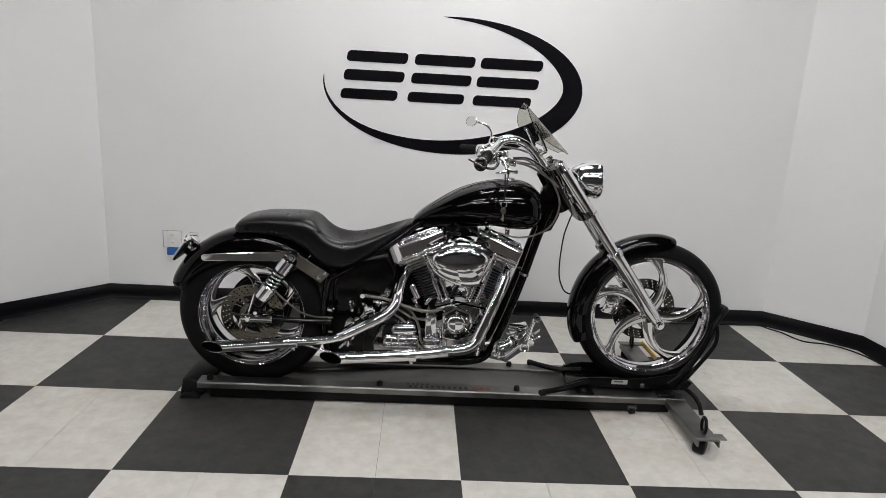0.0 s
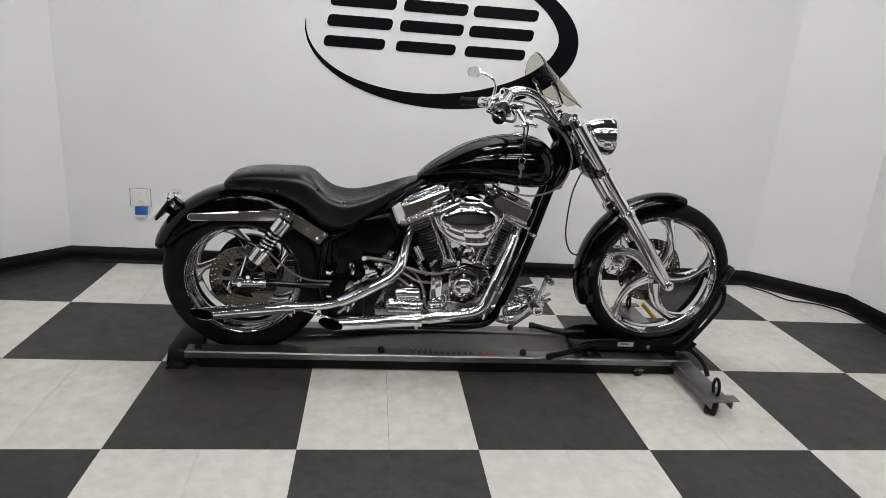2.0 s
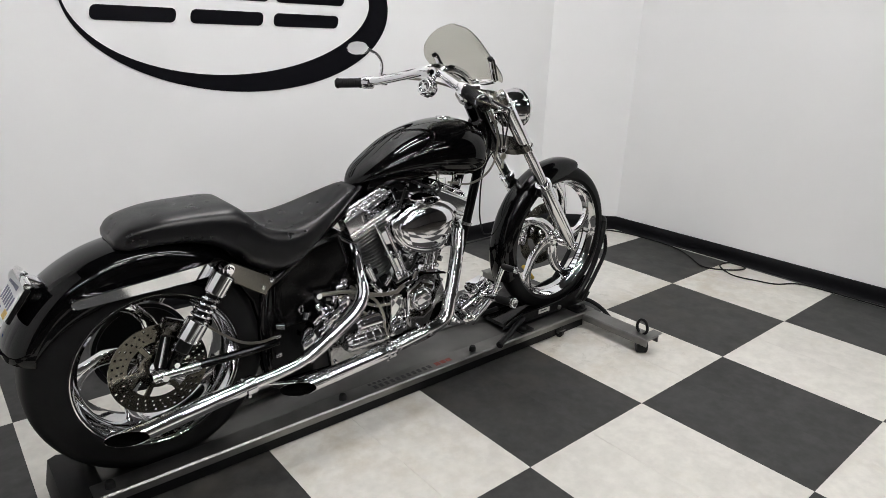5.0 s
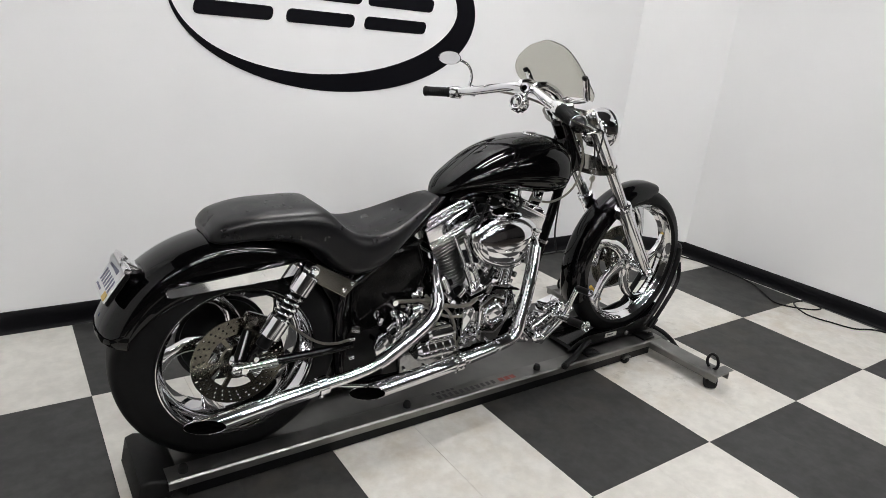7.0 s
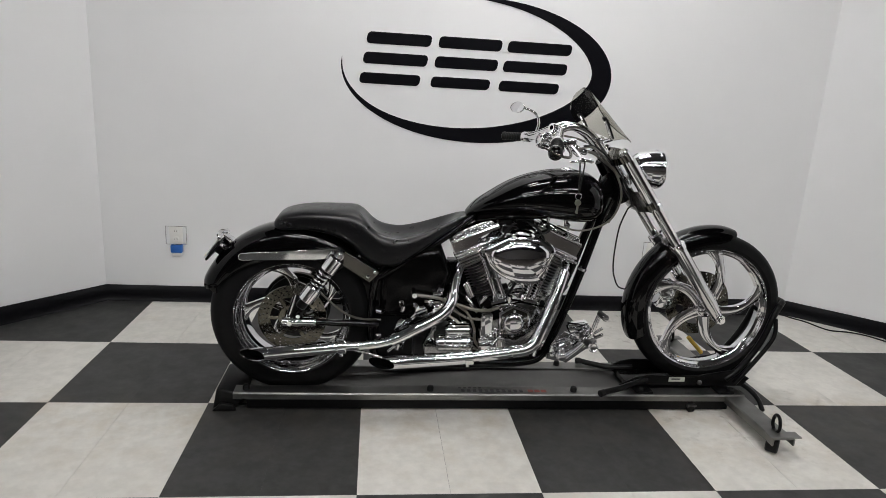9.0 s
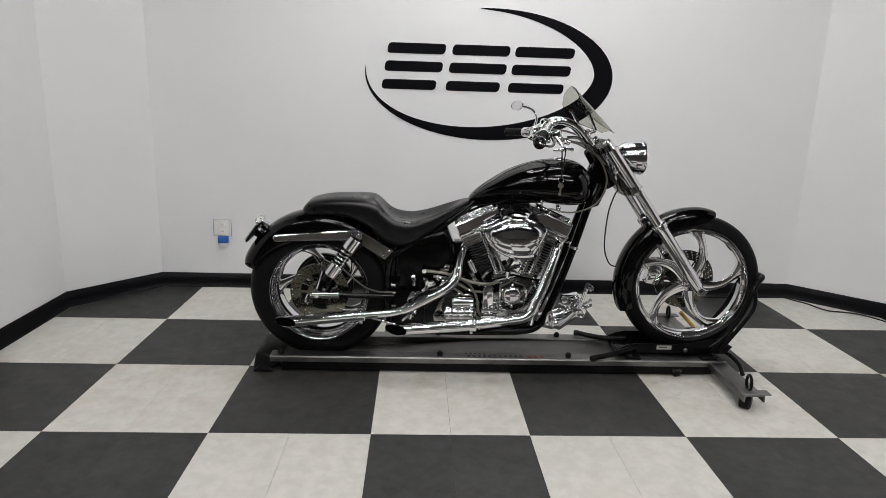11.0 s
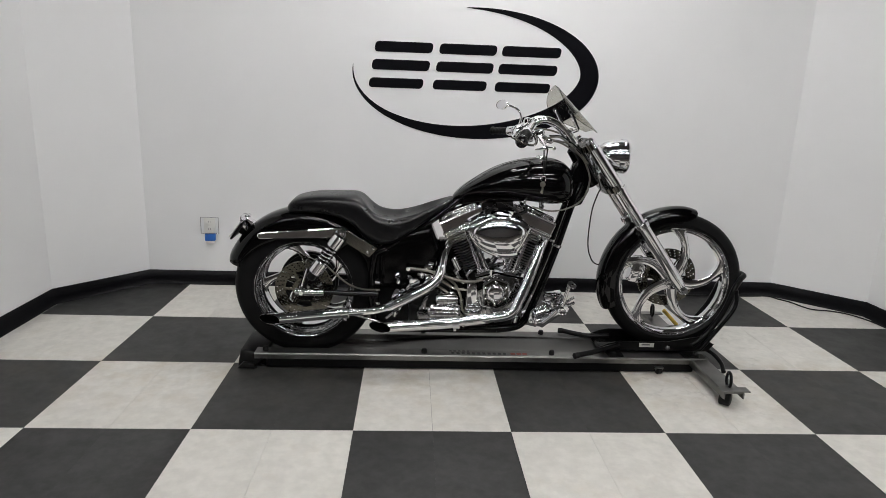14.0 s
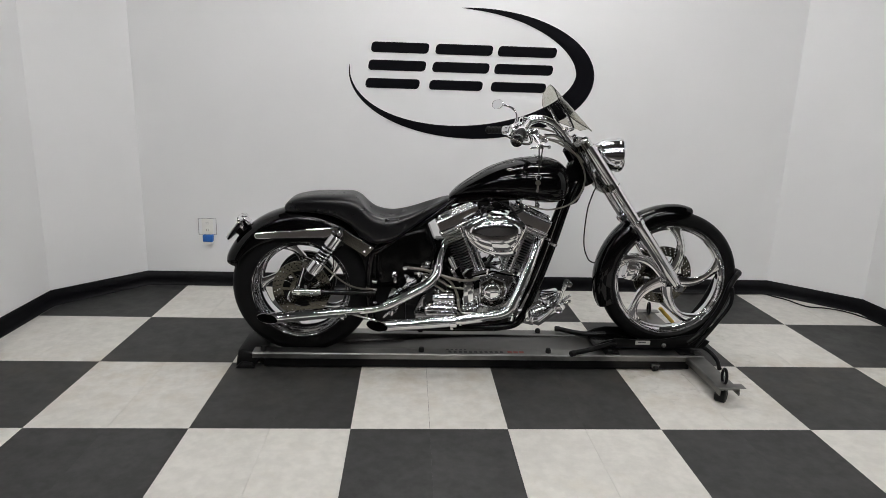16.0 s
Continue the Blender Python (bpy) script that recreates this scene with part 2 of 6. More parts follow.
def part(name, bm, material, parent=None, label="", smooth=True, angle=40):
    """Links a bmesh as one mesh object, under a thing or a part."""
    bmesh.ops.recalc_face_normals(bm, faces=bm.faces)
    me = bpy.data.meshes.new(name)
    bm.to_mesh(me)
    bm.free()
    for mm in (material if isinstance(material, (list, tuple)) else (material,)):
        me.materials.append(mm)
    if smooth:
        me.shade_smooth()
        me.set_sharp_from_angle(angle=radians(angle))
    ob = new(name, me)
    if parent is not None:
        ob.parent = parent
    if label:
        tagged(ob, label)
    return ob


def thing(name, at, label, category, group="", kind=""):
    ob = new(name)
    ob.location = at
    ob.empty_display_size = 0.1
    return tagged(ob, label, category, group, kind)


def catmull(pts, n=8):
    pts = [V(p) for p in pts]
    if len(pts) < 3:
        return pts
    out = []
    ext = [pts[0] * 2 - pts[1]] + pts + [pts[-1] * 2 - pts[-2]]
    for i in range(1, len(ext) - 2):
        a, b, c, d = ext[i - 1:i + 3]
        for k in range(n):
            t = k / n
            out.append(0.5 * ((2 * b) + (c - a) * t + (2 * a - 5 * b + 4 * c - d) * t * t + (3 * b - a - 3 * c + d) * t ** 3))
    out.append(pts[-1])
    return out


def add_rings(bm, rings, closed=False, cap=True):
    """Skins a list of rings (lists of points) with quads."""
    vs = [[bm.verts.new(p) for p in r] for r in rings]
    n = len(vs[0])
    pairs = list(zip(vs, vs[1:])) + ([(vs[-1], vs[0])] if closed else [])
    for a, b in pairs:
        for i in range(n):
            bm.faces.new((a[i], a[(i + 1) % n], b[(i + 1) % n], b[i]))
    if cap and not closed:
        bm.faces.new(vs[0][::-1])
        bm.faces.new(vs[-1])
    return bm


def add_tube(bm, pts, r, seg=12, n=8, cap=True, smooth=True):
    """A round tube through the points; r is one radius or one per point."""
    path = catmull(pts, n) if smooth else [V(p) for p in pts]
    m = len(path)
    if isinstance(r, (list, tuple)):
        k = len(r) - 1
        rad = []
        for i in range(m):
            u = i / (m - 1) * k
            a = min(int(u), k - 1)
            rad.append(r[a] + (r[a + 1] - r[a]) * (u - a))
    else:
        rad = [r] * m
    rings = []
    up = None
    for i, p in enumerate(path):
        d = (path[min(i + 1, m - 1)] - path[max(i - 1, 0)]).normalized()
        if up is None:
            up = d.orthogonal().normalized()
        up = (up - d * up.dot(d)).normalized()
        side = d.cross(up)
        rings.append([p + (up * math.cos(a) + side * math.sin(a)) * rad[i] for a in (2 * math.pi * j / seg for j in range(seg))])
    return add_rings(bm, rings, cap=cap)


def tube(pts, r, seg=12, n=8, cap=True, smooth=True):
    return add_tube(bmesh.new(), pts, r, seg, n, cap, smooth)


def add_rod(bm, a, b, r, seg=14, r2=None, bev=0.0):
    """A straight round rod from a to b, with a small chamfer at its ends."""
    a, b = V(a), V(b)
    r2 = r if r2 is None else r2
    d = (b - a).normalized()
    if bev:
        return add_lathe(bm, [(0, 0), (r - bev, 0), (r, bev), (r2, (b - a).length - bev), (r2 - bev, (b - a).length), (0, (b - a).length)], a, d, seg)
    up = d.orthogonal().normalized()
    side = d.cross(up)
    return add_rings(bm, [[p + (up * math.cos(t) + side * math.sin(t)) * q for t in (2 * math.pi * j / seg for j in range(seg))] for p, q in ((a, r), (b, r2))])


def add_lathe(bm, prof, at, axis, seg=32, squash=None):
    """Turns a profile of (radius, height) about an axis through at."""
    at, d = V(at), V(axis).normalized()
    up = d.orthogonal().normalized() if abs(d.z) > 0.9 else (V((0, 0, 1)) - d * d.z).normalized()
    side = d.cross(up)
    su, ss = squash or (1, 1)
    rows = []
    for r, h in prof:
        if r < 1e-6:
            rows.append([bm.verts.new(at + d * h)])
        else:
            rows.append([bm.verts.new(at + d * h + up * (math.cos(t) * r * su) + side * (math.sin(t) * r * ss)) for t in (2 * math.pi * j / seg for j in range(seg))])
    for a, b in zip(rows, rows[1:]):
        for i in range(seg):
            k = (i + 1) % seg
            if len(a) == 1 and len(b) == 1:
                continue
            if len(a) == 1:
                bm.faces.new((a[0], b[k], b[i]))
            elif len(b) == 1:
                bm.faces.new((a[i], a[k], b[0]))
            else:
                bm.faces.new((a[i], a[k], b[k], b[i]))
    return bm


def lathe(prof, at, axis, seg=32, squash=None):
    return add_lathe(bmesh.new(), prof, at, axis, seg, squash)


def add_box(bm, size, m=None, bev=0.0, seg=2):
    """A box of that size about the pose m, with rounded edges."""
    tmp = bmesh.new()
    bmesh.ops.create_cube(tmp, size=1.0)
    bmesh.ops.scale(tmp, vec=V(size), verts=tmp.verts)
    if bev:
        bmesh.ops.bevel(tmp, geom=tmp.edges[:], offset=bev, segments=seg, profile=0.5, affect="EDGES")
    if m is not None:
        bmesh.ops.transform(tmp, matrix=m, verts=tmp.verts)
    me = bpy.data.meshes.new("tmp")
    tmp.to_mesh(me)
    tmp.free()
    bm.from_mesh(me)
    bpy.data.meshes.remove(me)
    return bm


def box(size, m=None, bev=0.0, seg=2):
    return add_box(bmesh.new(), size, m, bev, seg)


def add_slab(bm, outline, y0, y1, bev=0.0, m=None, seg=2):
    """A plate: an outline in x and z, thick from y0 to y1, with rounded edges."""
    tmp = bmesh.new()
    a = [tmp.verts.new((x, y0, z)) for x, z in outline]
    f = tmp.faces.new(a)
    ex = bmesh.ops.extrude_face_region(tmp, geom=[f])
    bmesh.ops.translate(tmp, verts=[g for g in ex["geom"] if isinstance(g, bmesh.types.BMVert)], vec=(0, y1 - y0, 0))
    if bev:
        es = [e for e in tmp.edges if abs(e.verts[0].co.y - e.verts[1].co.y) < 1e-6]
        bmesh.ops.bevel(tmp, geom=es, offset=bev, segments=seg, profile=0.5, affect="EDGES")
    bmesh.ops.triangulate(tmp, faces=[g for g in tmp.faces if len(g.verts) > 4])
    if m is not None:
        bmesh.ops.transform(tmp, matrix=m, verts=tmp.verts)
    me = bpy.data.meshes.new("tmp")
    tmp.to_mesh(me)
    tmp.free()
    bm.from_mesh(me)
    bpy.data.meshes.remove(me)
    return bm


def slab(outline, y0, y1, bev=0.0, m=None, seg=2):
    return add_slab(bmesh.new(), outline, y0, y1, bev, m, seg)


def lerp_rows(rows, n):
    """Smooth in-between rows of numbers."""
    k = len(rows[0])
    cols = []
    pts = [np.array(r, float) for r in rows]
    ext = [2 * pts[0] - pts[1]] + pts + [2 * pts[-1] - pts[-2]]
    for i in range(1, len(ext) - 2):
        a, b, c, d = ext[i - 1:i + 3]
        for j in range(n):
            t = j / n
            cols.append(0.5 * (2 * b + (c - a) * t + (2 * a - 5 * b + 4 * c - d) * t * t + (3 * b - a - 3 * c + d) * t ** 3))
    cols.append(pts[-1])
    return cols


# ---- the room ----
G = 0.61
YB, XL = 1.85, -1.855
LEFT_A, LEFT_B = (-1.478, YB), (XL, 1.40)
RIGHT_A, RIGHT_B = (2.672, YB), (3.072, 1.45)
RIGHT_C, LEFT_C = (3.125, -1.15), (-1.855, -1.15)
SHOP_W, SHOP_E, SHOP_S = -5.6, 6.9, -8.2
CEIL = 3.35
T = 0.12


def wall(name, a, b, z0, z1, material, thick, label):
    a, b = V((*a, 0)), V((*b, 0))
    d = (b - a).normalized()
    nrm = V((d.y, -d.x, 0))
    bm = bmesh.new()
    q = [a, b, b - nrm * thick, a - nrm * thick]
    lo = [bm.verts.new((p.x, p.y, z0)) for p in q]
    hi = [bm.verts.new((p.x, p.y, z1)) for p in q]
    bm.faces.new(lo)
    bm.faces.new(hi)
    for i in range(4):
        k = (i + 1) % 4
        bm.faces.new((lo[i], lo[k], hi[k], hi[i]))
    return tagged(part(name, bm, material, smooth=False), label, "wall", kind="structure")


ring = [("wall_west", LEFT_C, LEFT_B), ("wall_corner_west", LEFT_B, LEFT_A), ("wall_north", LEFT_A, RIGHT_A),
        ("wall_corner_east", RIGHT_A, RIGHT_B), ("wall_east", RIGHT_B, RIGHT_C)]
for nm, a, b in ring:
    wall(nm, a, b, 0, CEIL, WALLPAINT, T, "plain white painted wall with slight roller texture")
shop = [RIGHT_C, (SHOP_E, RIGHT_C[1]), (SHOP_E, SHOP_S), (SHOP_W, SHOP_S), (SHOP_W, LEFT_C[1]), LEFT_C]
for k, (a, b) in enumerate(zip(shop, shop[1:])):
    wall("wall_shop_%d" % (k + 1), a, b, 0, CEIL, DARKWALL, T, "plain dark grey shop wall")


def inset(p, q, r, d):
    """The corner q of the line p-q-r, moved d into the room."""
    p, q, r = (V((*c, 0)) for c in (p, q, r))
    n1 = V(((q - p).y, -(q - p).x, 0)).normalized()
    n2 = V(((r - q).y, -(r - q).x, 0)).normalized()
    b = (n1 + n2).normalized()
    return q + b * (d / b.dot(n1))


corners = [LEFT_C, LEFT_B, LEFT_A, RIGHT_A, RIGHT_B, RIGHT_C, (SHOP_E, RIGHT_C[1]), (SHOP_E, SHOP_S), (SHOP_W, SHOP_S), (SHOP_W, LEFT_C[1])]
BASE_H = 0.091
bm = bmesh.new()
prof = [(0.0, 0.0), (0.022, 0.0), (0.0165, 0.006), (0.011, 0.018), (0.009, 0.04), (0.009, BASE_H - 0.004), (0.005, BASE_H), (0.0, BASE_H)]
rings = []
for i, c in enumerate(corners):
    p, r = corners[i - 1], corners[(i + 1) % len(corners)]
    rings.append([inset(p, c, r, d + 0.002) + V((0, 0, z)) for d, z in prof])
add_rings(bm, rings, closed=True)
tagged(part("baseboard", bm, BASEBLACK, angle=60), "black vinyl cove baseboard along the white walls", "baseboard", kind="structure")

bm = bmesh.new()
vs = [bm.verts.new((c[0], c[1], CEIL)) for c in corners]
f = bm.faces.new(vs)
ex = bmesh.ops.extrude_face_region(bm, geom=[f])
bmesh.ops.translate(bm, verts=[g for g in ex["geom"] if isinstance(g, bmesh.types.BMVert)], vec=(0, 0, 0.1))
tagged(part("ceiling", bm, CEILPAINT, smooth=False), "plain dark ceiling carrying strip lights", "ceiling", kind="structure")

# strip lights
def strip_light(x, y, first=None):
    if first is not None:
        return copy_thing(first, pose(x, y, CEIL))
    ob = thing("strip_light", (x, y, CEIL), "white twin-tube fluorescent strip light on the ceiling", "ceiling light", "ceiling strip lights")
    part("housing", box((1.24, 0.13, 0.05), pose(0, 0, -0.026), 0.006), PLASTIC, ob)
    for f in (-0.032, 0.032):
        part("tube", add_rod(bmesh.new(), (-0.6, f, -0.066), (0.6, f, -0.066), 0.016, 12), TUBE, ob, "lit fluorescent tube")
        for e in (-1, 1):
            part("socket", box((0.02, 0.036, 0.044), pose(e * 0.605, f, -0.067), 0.004), PLASTIC, ob)
    return ob


lamp0 = None
for lx, ly in LAMPS:
    o = strip_light(lx, ly, lamp0)
    lamp0 = lamp0 or o

# wall logo, in plain shapes
def wall_flat(outline):
    bm = bmesh.new()
    vs = [bm.verts.new((x, YB - 0.0025, z)) for x, z in outline]
    f = bm.faces.new(vs)
    ex = bmesh.ops.extrude_face_region(bm, geom=[f])
    bmesh.ops.translate(bm, verts=[g for g in ex["geom"] if isinstance(g, bmesh.types.BMVert)], vec=(0, 0.002, 0))
    bmesh.ops.triangulate(bm, faces=[g for g in bm.faces if len(g.verts) > 4])
    return bm


logo = thing("wall_logo", (0.590, YB, 1.385), "black vinyl wall logo of slanted bars inside a tapering swoosh", "wall logo")
outer, inner = [], []
N = 90
for i in range(N + 1):
    u = i / N
    ang = radians(174 + u * (456 - 174))
    grow = math.sin(math.pi * u ** 1.25) ** 0.9 if 0 < u < 1 else 0
    th = 0.004 + 0.122 * grow * (0.62 + 0.38 * math.sin(math.pi * min(1, max(0, (u - 0.15) / 0.85))))
    if u in (0, 1):
        th = 0.001
    a, b = 0.764, 0.392
    c, s = math.cos(ang), math.sin(ang)
    outer.append((0.600 + a * c, 1.385 + b * s))
    nx, nz = c / a, s / b
    k = math.hypot(nx, nz)
    inner.append((0.600 + a * c - th * nx / k, 1.385 + b * s - th * nz / k))
bm = bmesh.new()
rows = []
for (ox, oz), (ix, iz) in zip(outer, inner):
    rows.append([(ox, YB - 0.0025, oz), (ix, YB - 0.0025, iz), (ix, YB - 0.0005, iz), (ox, YB - 0.0005, oz)])
add_rings(bm, rows)
bmesh.ops.translate(bm, verts=bm.verts, vec=(-0.6, -YB, -1.385))
part("swoosh", bm, VINYL, logo, "tapering black oval swoosh", smooth=False)
for x0, w in ((-0.066, 0.352), (0.327, 0.352), (0.712, 0.365)):
    for z0, z1 in ((1.288, 1.347), (1.394, 1.456), (1.500, 1.562)):
        sl = 0.16
        o = []
        ww = w - (0.02 if z0 < 1.35 else 0)
        x1 = x0 + (z0 - 1.288) * sl
        h = z1 - z0
        r = 0.022
        for cx, cz, a0 in ((ww - r, h - r, 0), (r, h - r, 90), (r, r, 180), (ww - r, r, 270)):
            for k in range(5):
                t = radians(a0 + k * 22.5)
                px, pz = cx + r * math.cos(t), cz + r * math.sin(t)
                o.append((x1 + px + pz * sl, z0 + pz))
        bm = wall_flat(o)
        bmesh.ops.translate(bm, verts=bm.verts, vec=(-0.6, -YB, -1.385))
        part("bar", bm, VINYL, logo, smooth=False)

# ---- the motorcycle ----
YC = 0.71
bike = thing("motorcycle", (0, YC, 0), "gloss black custom cruiser motorcycle with chrome engine, on a dolly", "motorcycle")
RW, FW = V((-0.281, 0, 0.364)), V((1.477, 0, 0.4185))


def wheel(name, c, r_tyre, hw, r_rim, blades, twist, seed_a, fat, flush):
    """A wheel about c: tyre, polished rim with curved blades, hub and a drilled disc."""
    w = new(name)
    w.parent = bike
    w.location = c
    # tyre
    prof = []
    rb, hr = r_rim - 0.004, hw * flush
    n = 22
    for i in range(n + 1):
        u = -1 + 2 * i / n
        e = 1 - abs(u) ** fat
        prof.append((rb + (r_tyre - rb) * max(0.0, e) ** 0.5, u * hw))
    prof = [(rb - 0.012, -hr)] + prof + [(rb - 0.012, hr), (rb - 0.012, -hr)]
    part("tyre", lathe(prof, (0, 0, 0), (0, 1, 0), 96), TYRE, w, "black road tyre", angle=30)
    # rim barrel: rolled lips, drop centre
    hr = hw * flush
    R = r_rim
    prof = [(R, -hr), (R - 0.004, -hr - 0.004), (R - 0.012, -hr - 0.002), (R - 0.018, -hr + 0.006), (R - 0.024, -hr + 0.022), (R - 0.034, -hr + 0.030), (R - 0.040, -hr * 0.35),
            (R - 0.040, hr * 0.35), (R - 0.034, hr - 0.030), (R - 0.024, hr - 0.022), (R - 0.018, hr - 0.006), (R - 0.012, hr + 0.002), (R - 0.004, hr + 0.004), (R, hr), (R - 0.006, 0), (R, -hr)]
    part("rim", lathe(prof, (0, 0, 0), (0, 1, 0), 96), CHROME, w, "polished chrome rim", angle=50)
    # blades, sweeping
    for k in range(blades):
        a0 = seed_a + 2 * math.pi * k / blades
        rings = []
        m = 14
        for i in range(m + 1):
            u = i / m
            rr = 0.030 + (R - 0.034 - 0.030) * u
            ang = a0 + twist * (u ** 1.7)
            wd, th = 0.030 - 0.016 * u + 0.030 * max(0, (u - 0.70) / 0.30) ** 2, 0.013
            d = V((math.cos(ang), 0, math.sin(ang)))
            t = V((-math.sin(ang), 0, math.cos(ang)))
            p = d * rr
            ringp = []
            for q in range(12):
                z = 2 * math.pi * q / 12
                cx, cy = math.cos(z), math.sin(z)
                ringp.append(p + t * (wd * math.copysign(abs(cx) ** 0.45, cx)) + V((0, 1, 0)) * (th * math.copysign(abs(cy) ** 0.45, cy)))
            rings.append(ringp)
        part("spoke_blade", add_rings(bmesh.new(), rings), CHROME, w)
    hubw = hw * 0.95
    part("hub", lathe([(0, -hubw), (0.018, -hubw), (0.020, -hubw + 0.004), (0.034, -hubw + 0.012), (0.036, -0.02), (0.040, -0.018), (0.040, 0.018), (0.036, 0.02), (0.034, hubw - 0.012), (0.020, hubw - 0.004), (0.018, hubw), (0, hubw)], (0, 0, 0), (0, 1, 0), 40), CHROME, w, "chrome hub")
    return w


def disc(parent, y, r_out, r_in, holes, th=0.005):
    """A drilled brake disc: real holes through a steel ring."""
    d = new("brake_disc")
    d.parent = parent
    d.location = (0, y, 0)
    bm = bmesh.new()
    seg = 240
    rows = [r_in, r_in + 0.0105, r_in + 0.0165, r_out - 0.025, r_out - 0.019, r_out - 0.012, r_out - 0.006, r_out]
    open_rows = {1: 0, 3: 1, 5: 2}
    ringv = {}
    for s in (-1, 1):
        for i, r in enumerate(rows):
            for j in range(seg):
                a = 2 * math.pi * j / seg
                ringv[s, i, j] = bm.verts.new((math.cos(a) * r, s * th / 2, math.sin(a) * r))
    hole = set()
    step = seg // holes
    for i, off in open_rows.items():
        for j in range(0, seg, step):
            for q in (0, 1):
                hole.add((i, (j + q + off * 2) % seg))
    for i in range(len(rows) - 1):
        for j in range(seg):
            k = (j + 1) % seg
            if (i, j) in hole:
                continue
            for s in (-1, 1):
                bm.faces.new((ringv[s, i, j], ringv[s, i, k], ringv[s, i + 1, k], ringv[s, i + 1, j]))
    for i in (0, len(rows) - 1):
        for j in range(seg):
            k = (j + 1) % seg
            bm.faces.new((ringv[-1, i, j], ringv[-1, i, k], ringv[1, i, k], ringv[1, i, j]))
    part("rotor", bm, STEEL, d, "drilled steel brake rotor", smooth=False)
    bm = bmesh.new()
    add_lathe(bm, [(0.03, -0.004), (r_in * 0.62, -0.004), (r_in * 0.66, 0), (r_in * 0.62, 0.004), (0.03, 0.004), (0.03, -0.004)], (0, 0, 0), (0, 1, 0), 40)
    for k in range(6):
        a = 2 * math.pi * k / 6
        part("carrier_arm", box((r_in * 0.5, 0.007, 0.016), Matrix.Rotation(-a, 4, "Y") @ pose(r_in * 0.82, 0, 0), 0.002, 1), STEEL, d)
    part("carrier", bm, STEEL, d, "polished disc carrier")
    return d


rear = wheel("rear_wheel", RW, 0.328, 0.097, 0.236, 5, 0.62, 0.10, 3.2, 0.95)
front = wheel("front_wheel", FW, 0.334, 0.047, 0.286, 5, 0.55, radians(18) - 0.55, 2.4, 0.82)
disc(rear, -0.082, 0.134, 0.086, 30)
disc(front, 0.062, 0.146, 0.098, 30)

part("belt_pulley", lathe([(0.03, -0.006), (0.125, -0.006), (0.128, -0.012), (0.140, -0.012), (0.140, 0.012), (0.128, 0.012), (0.125, 0.006), (0.03, 0.006), (0.03, -0.006)], (0, 0.084, 0), (0, 1, 0), 64), SATIN, rear, "black belt pulley")
# fenders
def fender(name, c, r_top, r_in, hw, a0, a1, material, tip, label, point=0.0):
    """An arched mudguard: a rounded U section swept round the wheel, with thickness."""
    rings = []
    n = 60
    for i in range(n + 1):
        u = i / n
        a = radians(a0 + (a1 - a0) * u)
        d = V((math.cos(a), 0, math.sin(a)))
        end = min(1.0, min(u, 1 - u) / tip)
        skirt = r_in(u) if callable(r_in) else r_in
        w = hw * (0.90 + 0.10 * end ** 0.5)
        top = r_top - 0.006 * (1 - end) ** 2
        dep = 0.062 * (1 - point * (1 - end) ** 1.5)
        skirt = min(skirt, top - dep - 0.004)
        sec = []
        m = 16
        for sgn, off in ((1, 0.0), (-1, 0.003)):
            row = []
            for j in range(m + 1):
                t = -1 + 2 * j / m
                ww = w - off
                if abs(t) > 0.6:
                    q = (abs(t) - 0.6) / 0.4
                    y, rr = math.copysign(ww, t), (top - off) - dep - q * (top - dep - skirt)
                else:
                    z = abs(t) / 0.6 * math.pi / 2
                    y, rr = math.copysign(ww * math.sin(z) ** 0.75 if z else 0, t), (top - off) - dep * (1 - math.cos(z) ** 0.8 if z < 1.5707 else 1)
                row.append(V((0, y, 0)) + d * rr)
            sec += row[::sgn]
        rings.append([V(c) + p for p in sec])
    return part(name, add_rings(bmesh.new(), rings), material, bike, label, angle=55)


fender("rear_fender", RW, 0.376, lambda u: 0.262 + 0.055 * max(0, (0.35 - u) / 0.35) + 0.045 * max(0.0, 1 - u / 0.07) ** 2, 0.108, 160.5, 48, GLOSS, 0.05, "gloss black arched rear fender")
fender("front_fender", FW, 0.368, lambda u: 0.300 - 0.008 * math.sin(u * math.pi) + 0.050 * max(0.0, 1 - u / 0.10), 0.060, 79, 203, GLOSS, 0.09, "gloss black front fender", 0.55)

# superellipse loft for seat and tank
def loft(rows, p=2.6, seg=40, n=5, under=1.0, dish=None):
    """Rows of x, top, bottom, half width; a rounded section at each."""
    rings = []
    for x, zt, zb, w in lerp_rows(rows, n):
        zc = zb + (zt - zb) * 0.42
        ringp = []
        for j in range(seg):
            t = 2 * math.pi * j / seg
            c, s = math.cos(t), math.sin(t)
            y = w * math.copysign(abs(c) ** (2 / p), c)
            if s >= 0:
                z = zc + (zt - zc) * abs(s) ** (2 / p)
                if dish:
                    z -= dish(x) * max(0, 1 - (y / (w * 0.84)) ** 2)
            else:
                z = zc - (zc - zb) * abs(s) ** (2 / p)
                y *= under + (1 - under) * (1 - abs(s))
            ringp.append(V((x, y, z)))
        rings.append(ringp)
    return add_rings(bmesh.new(), rings)


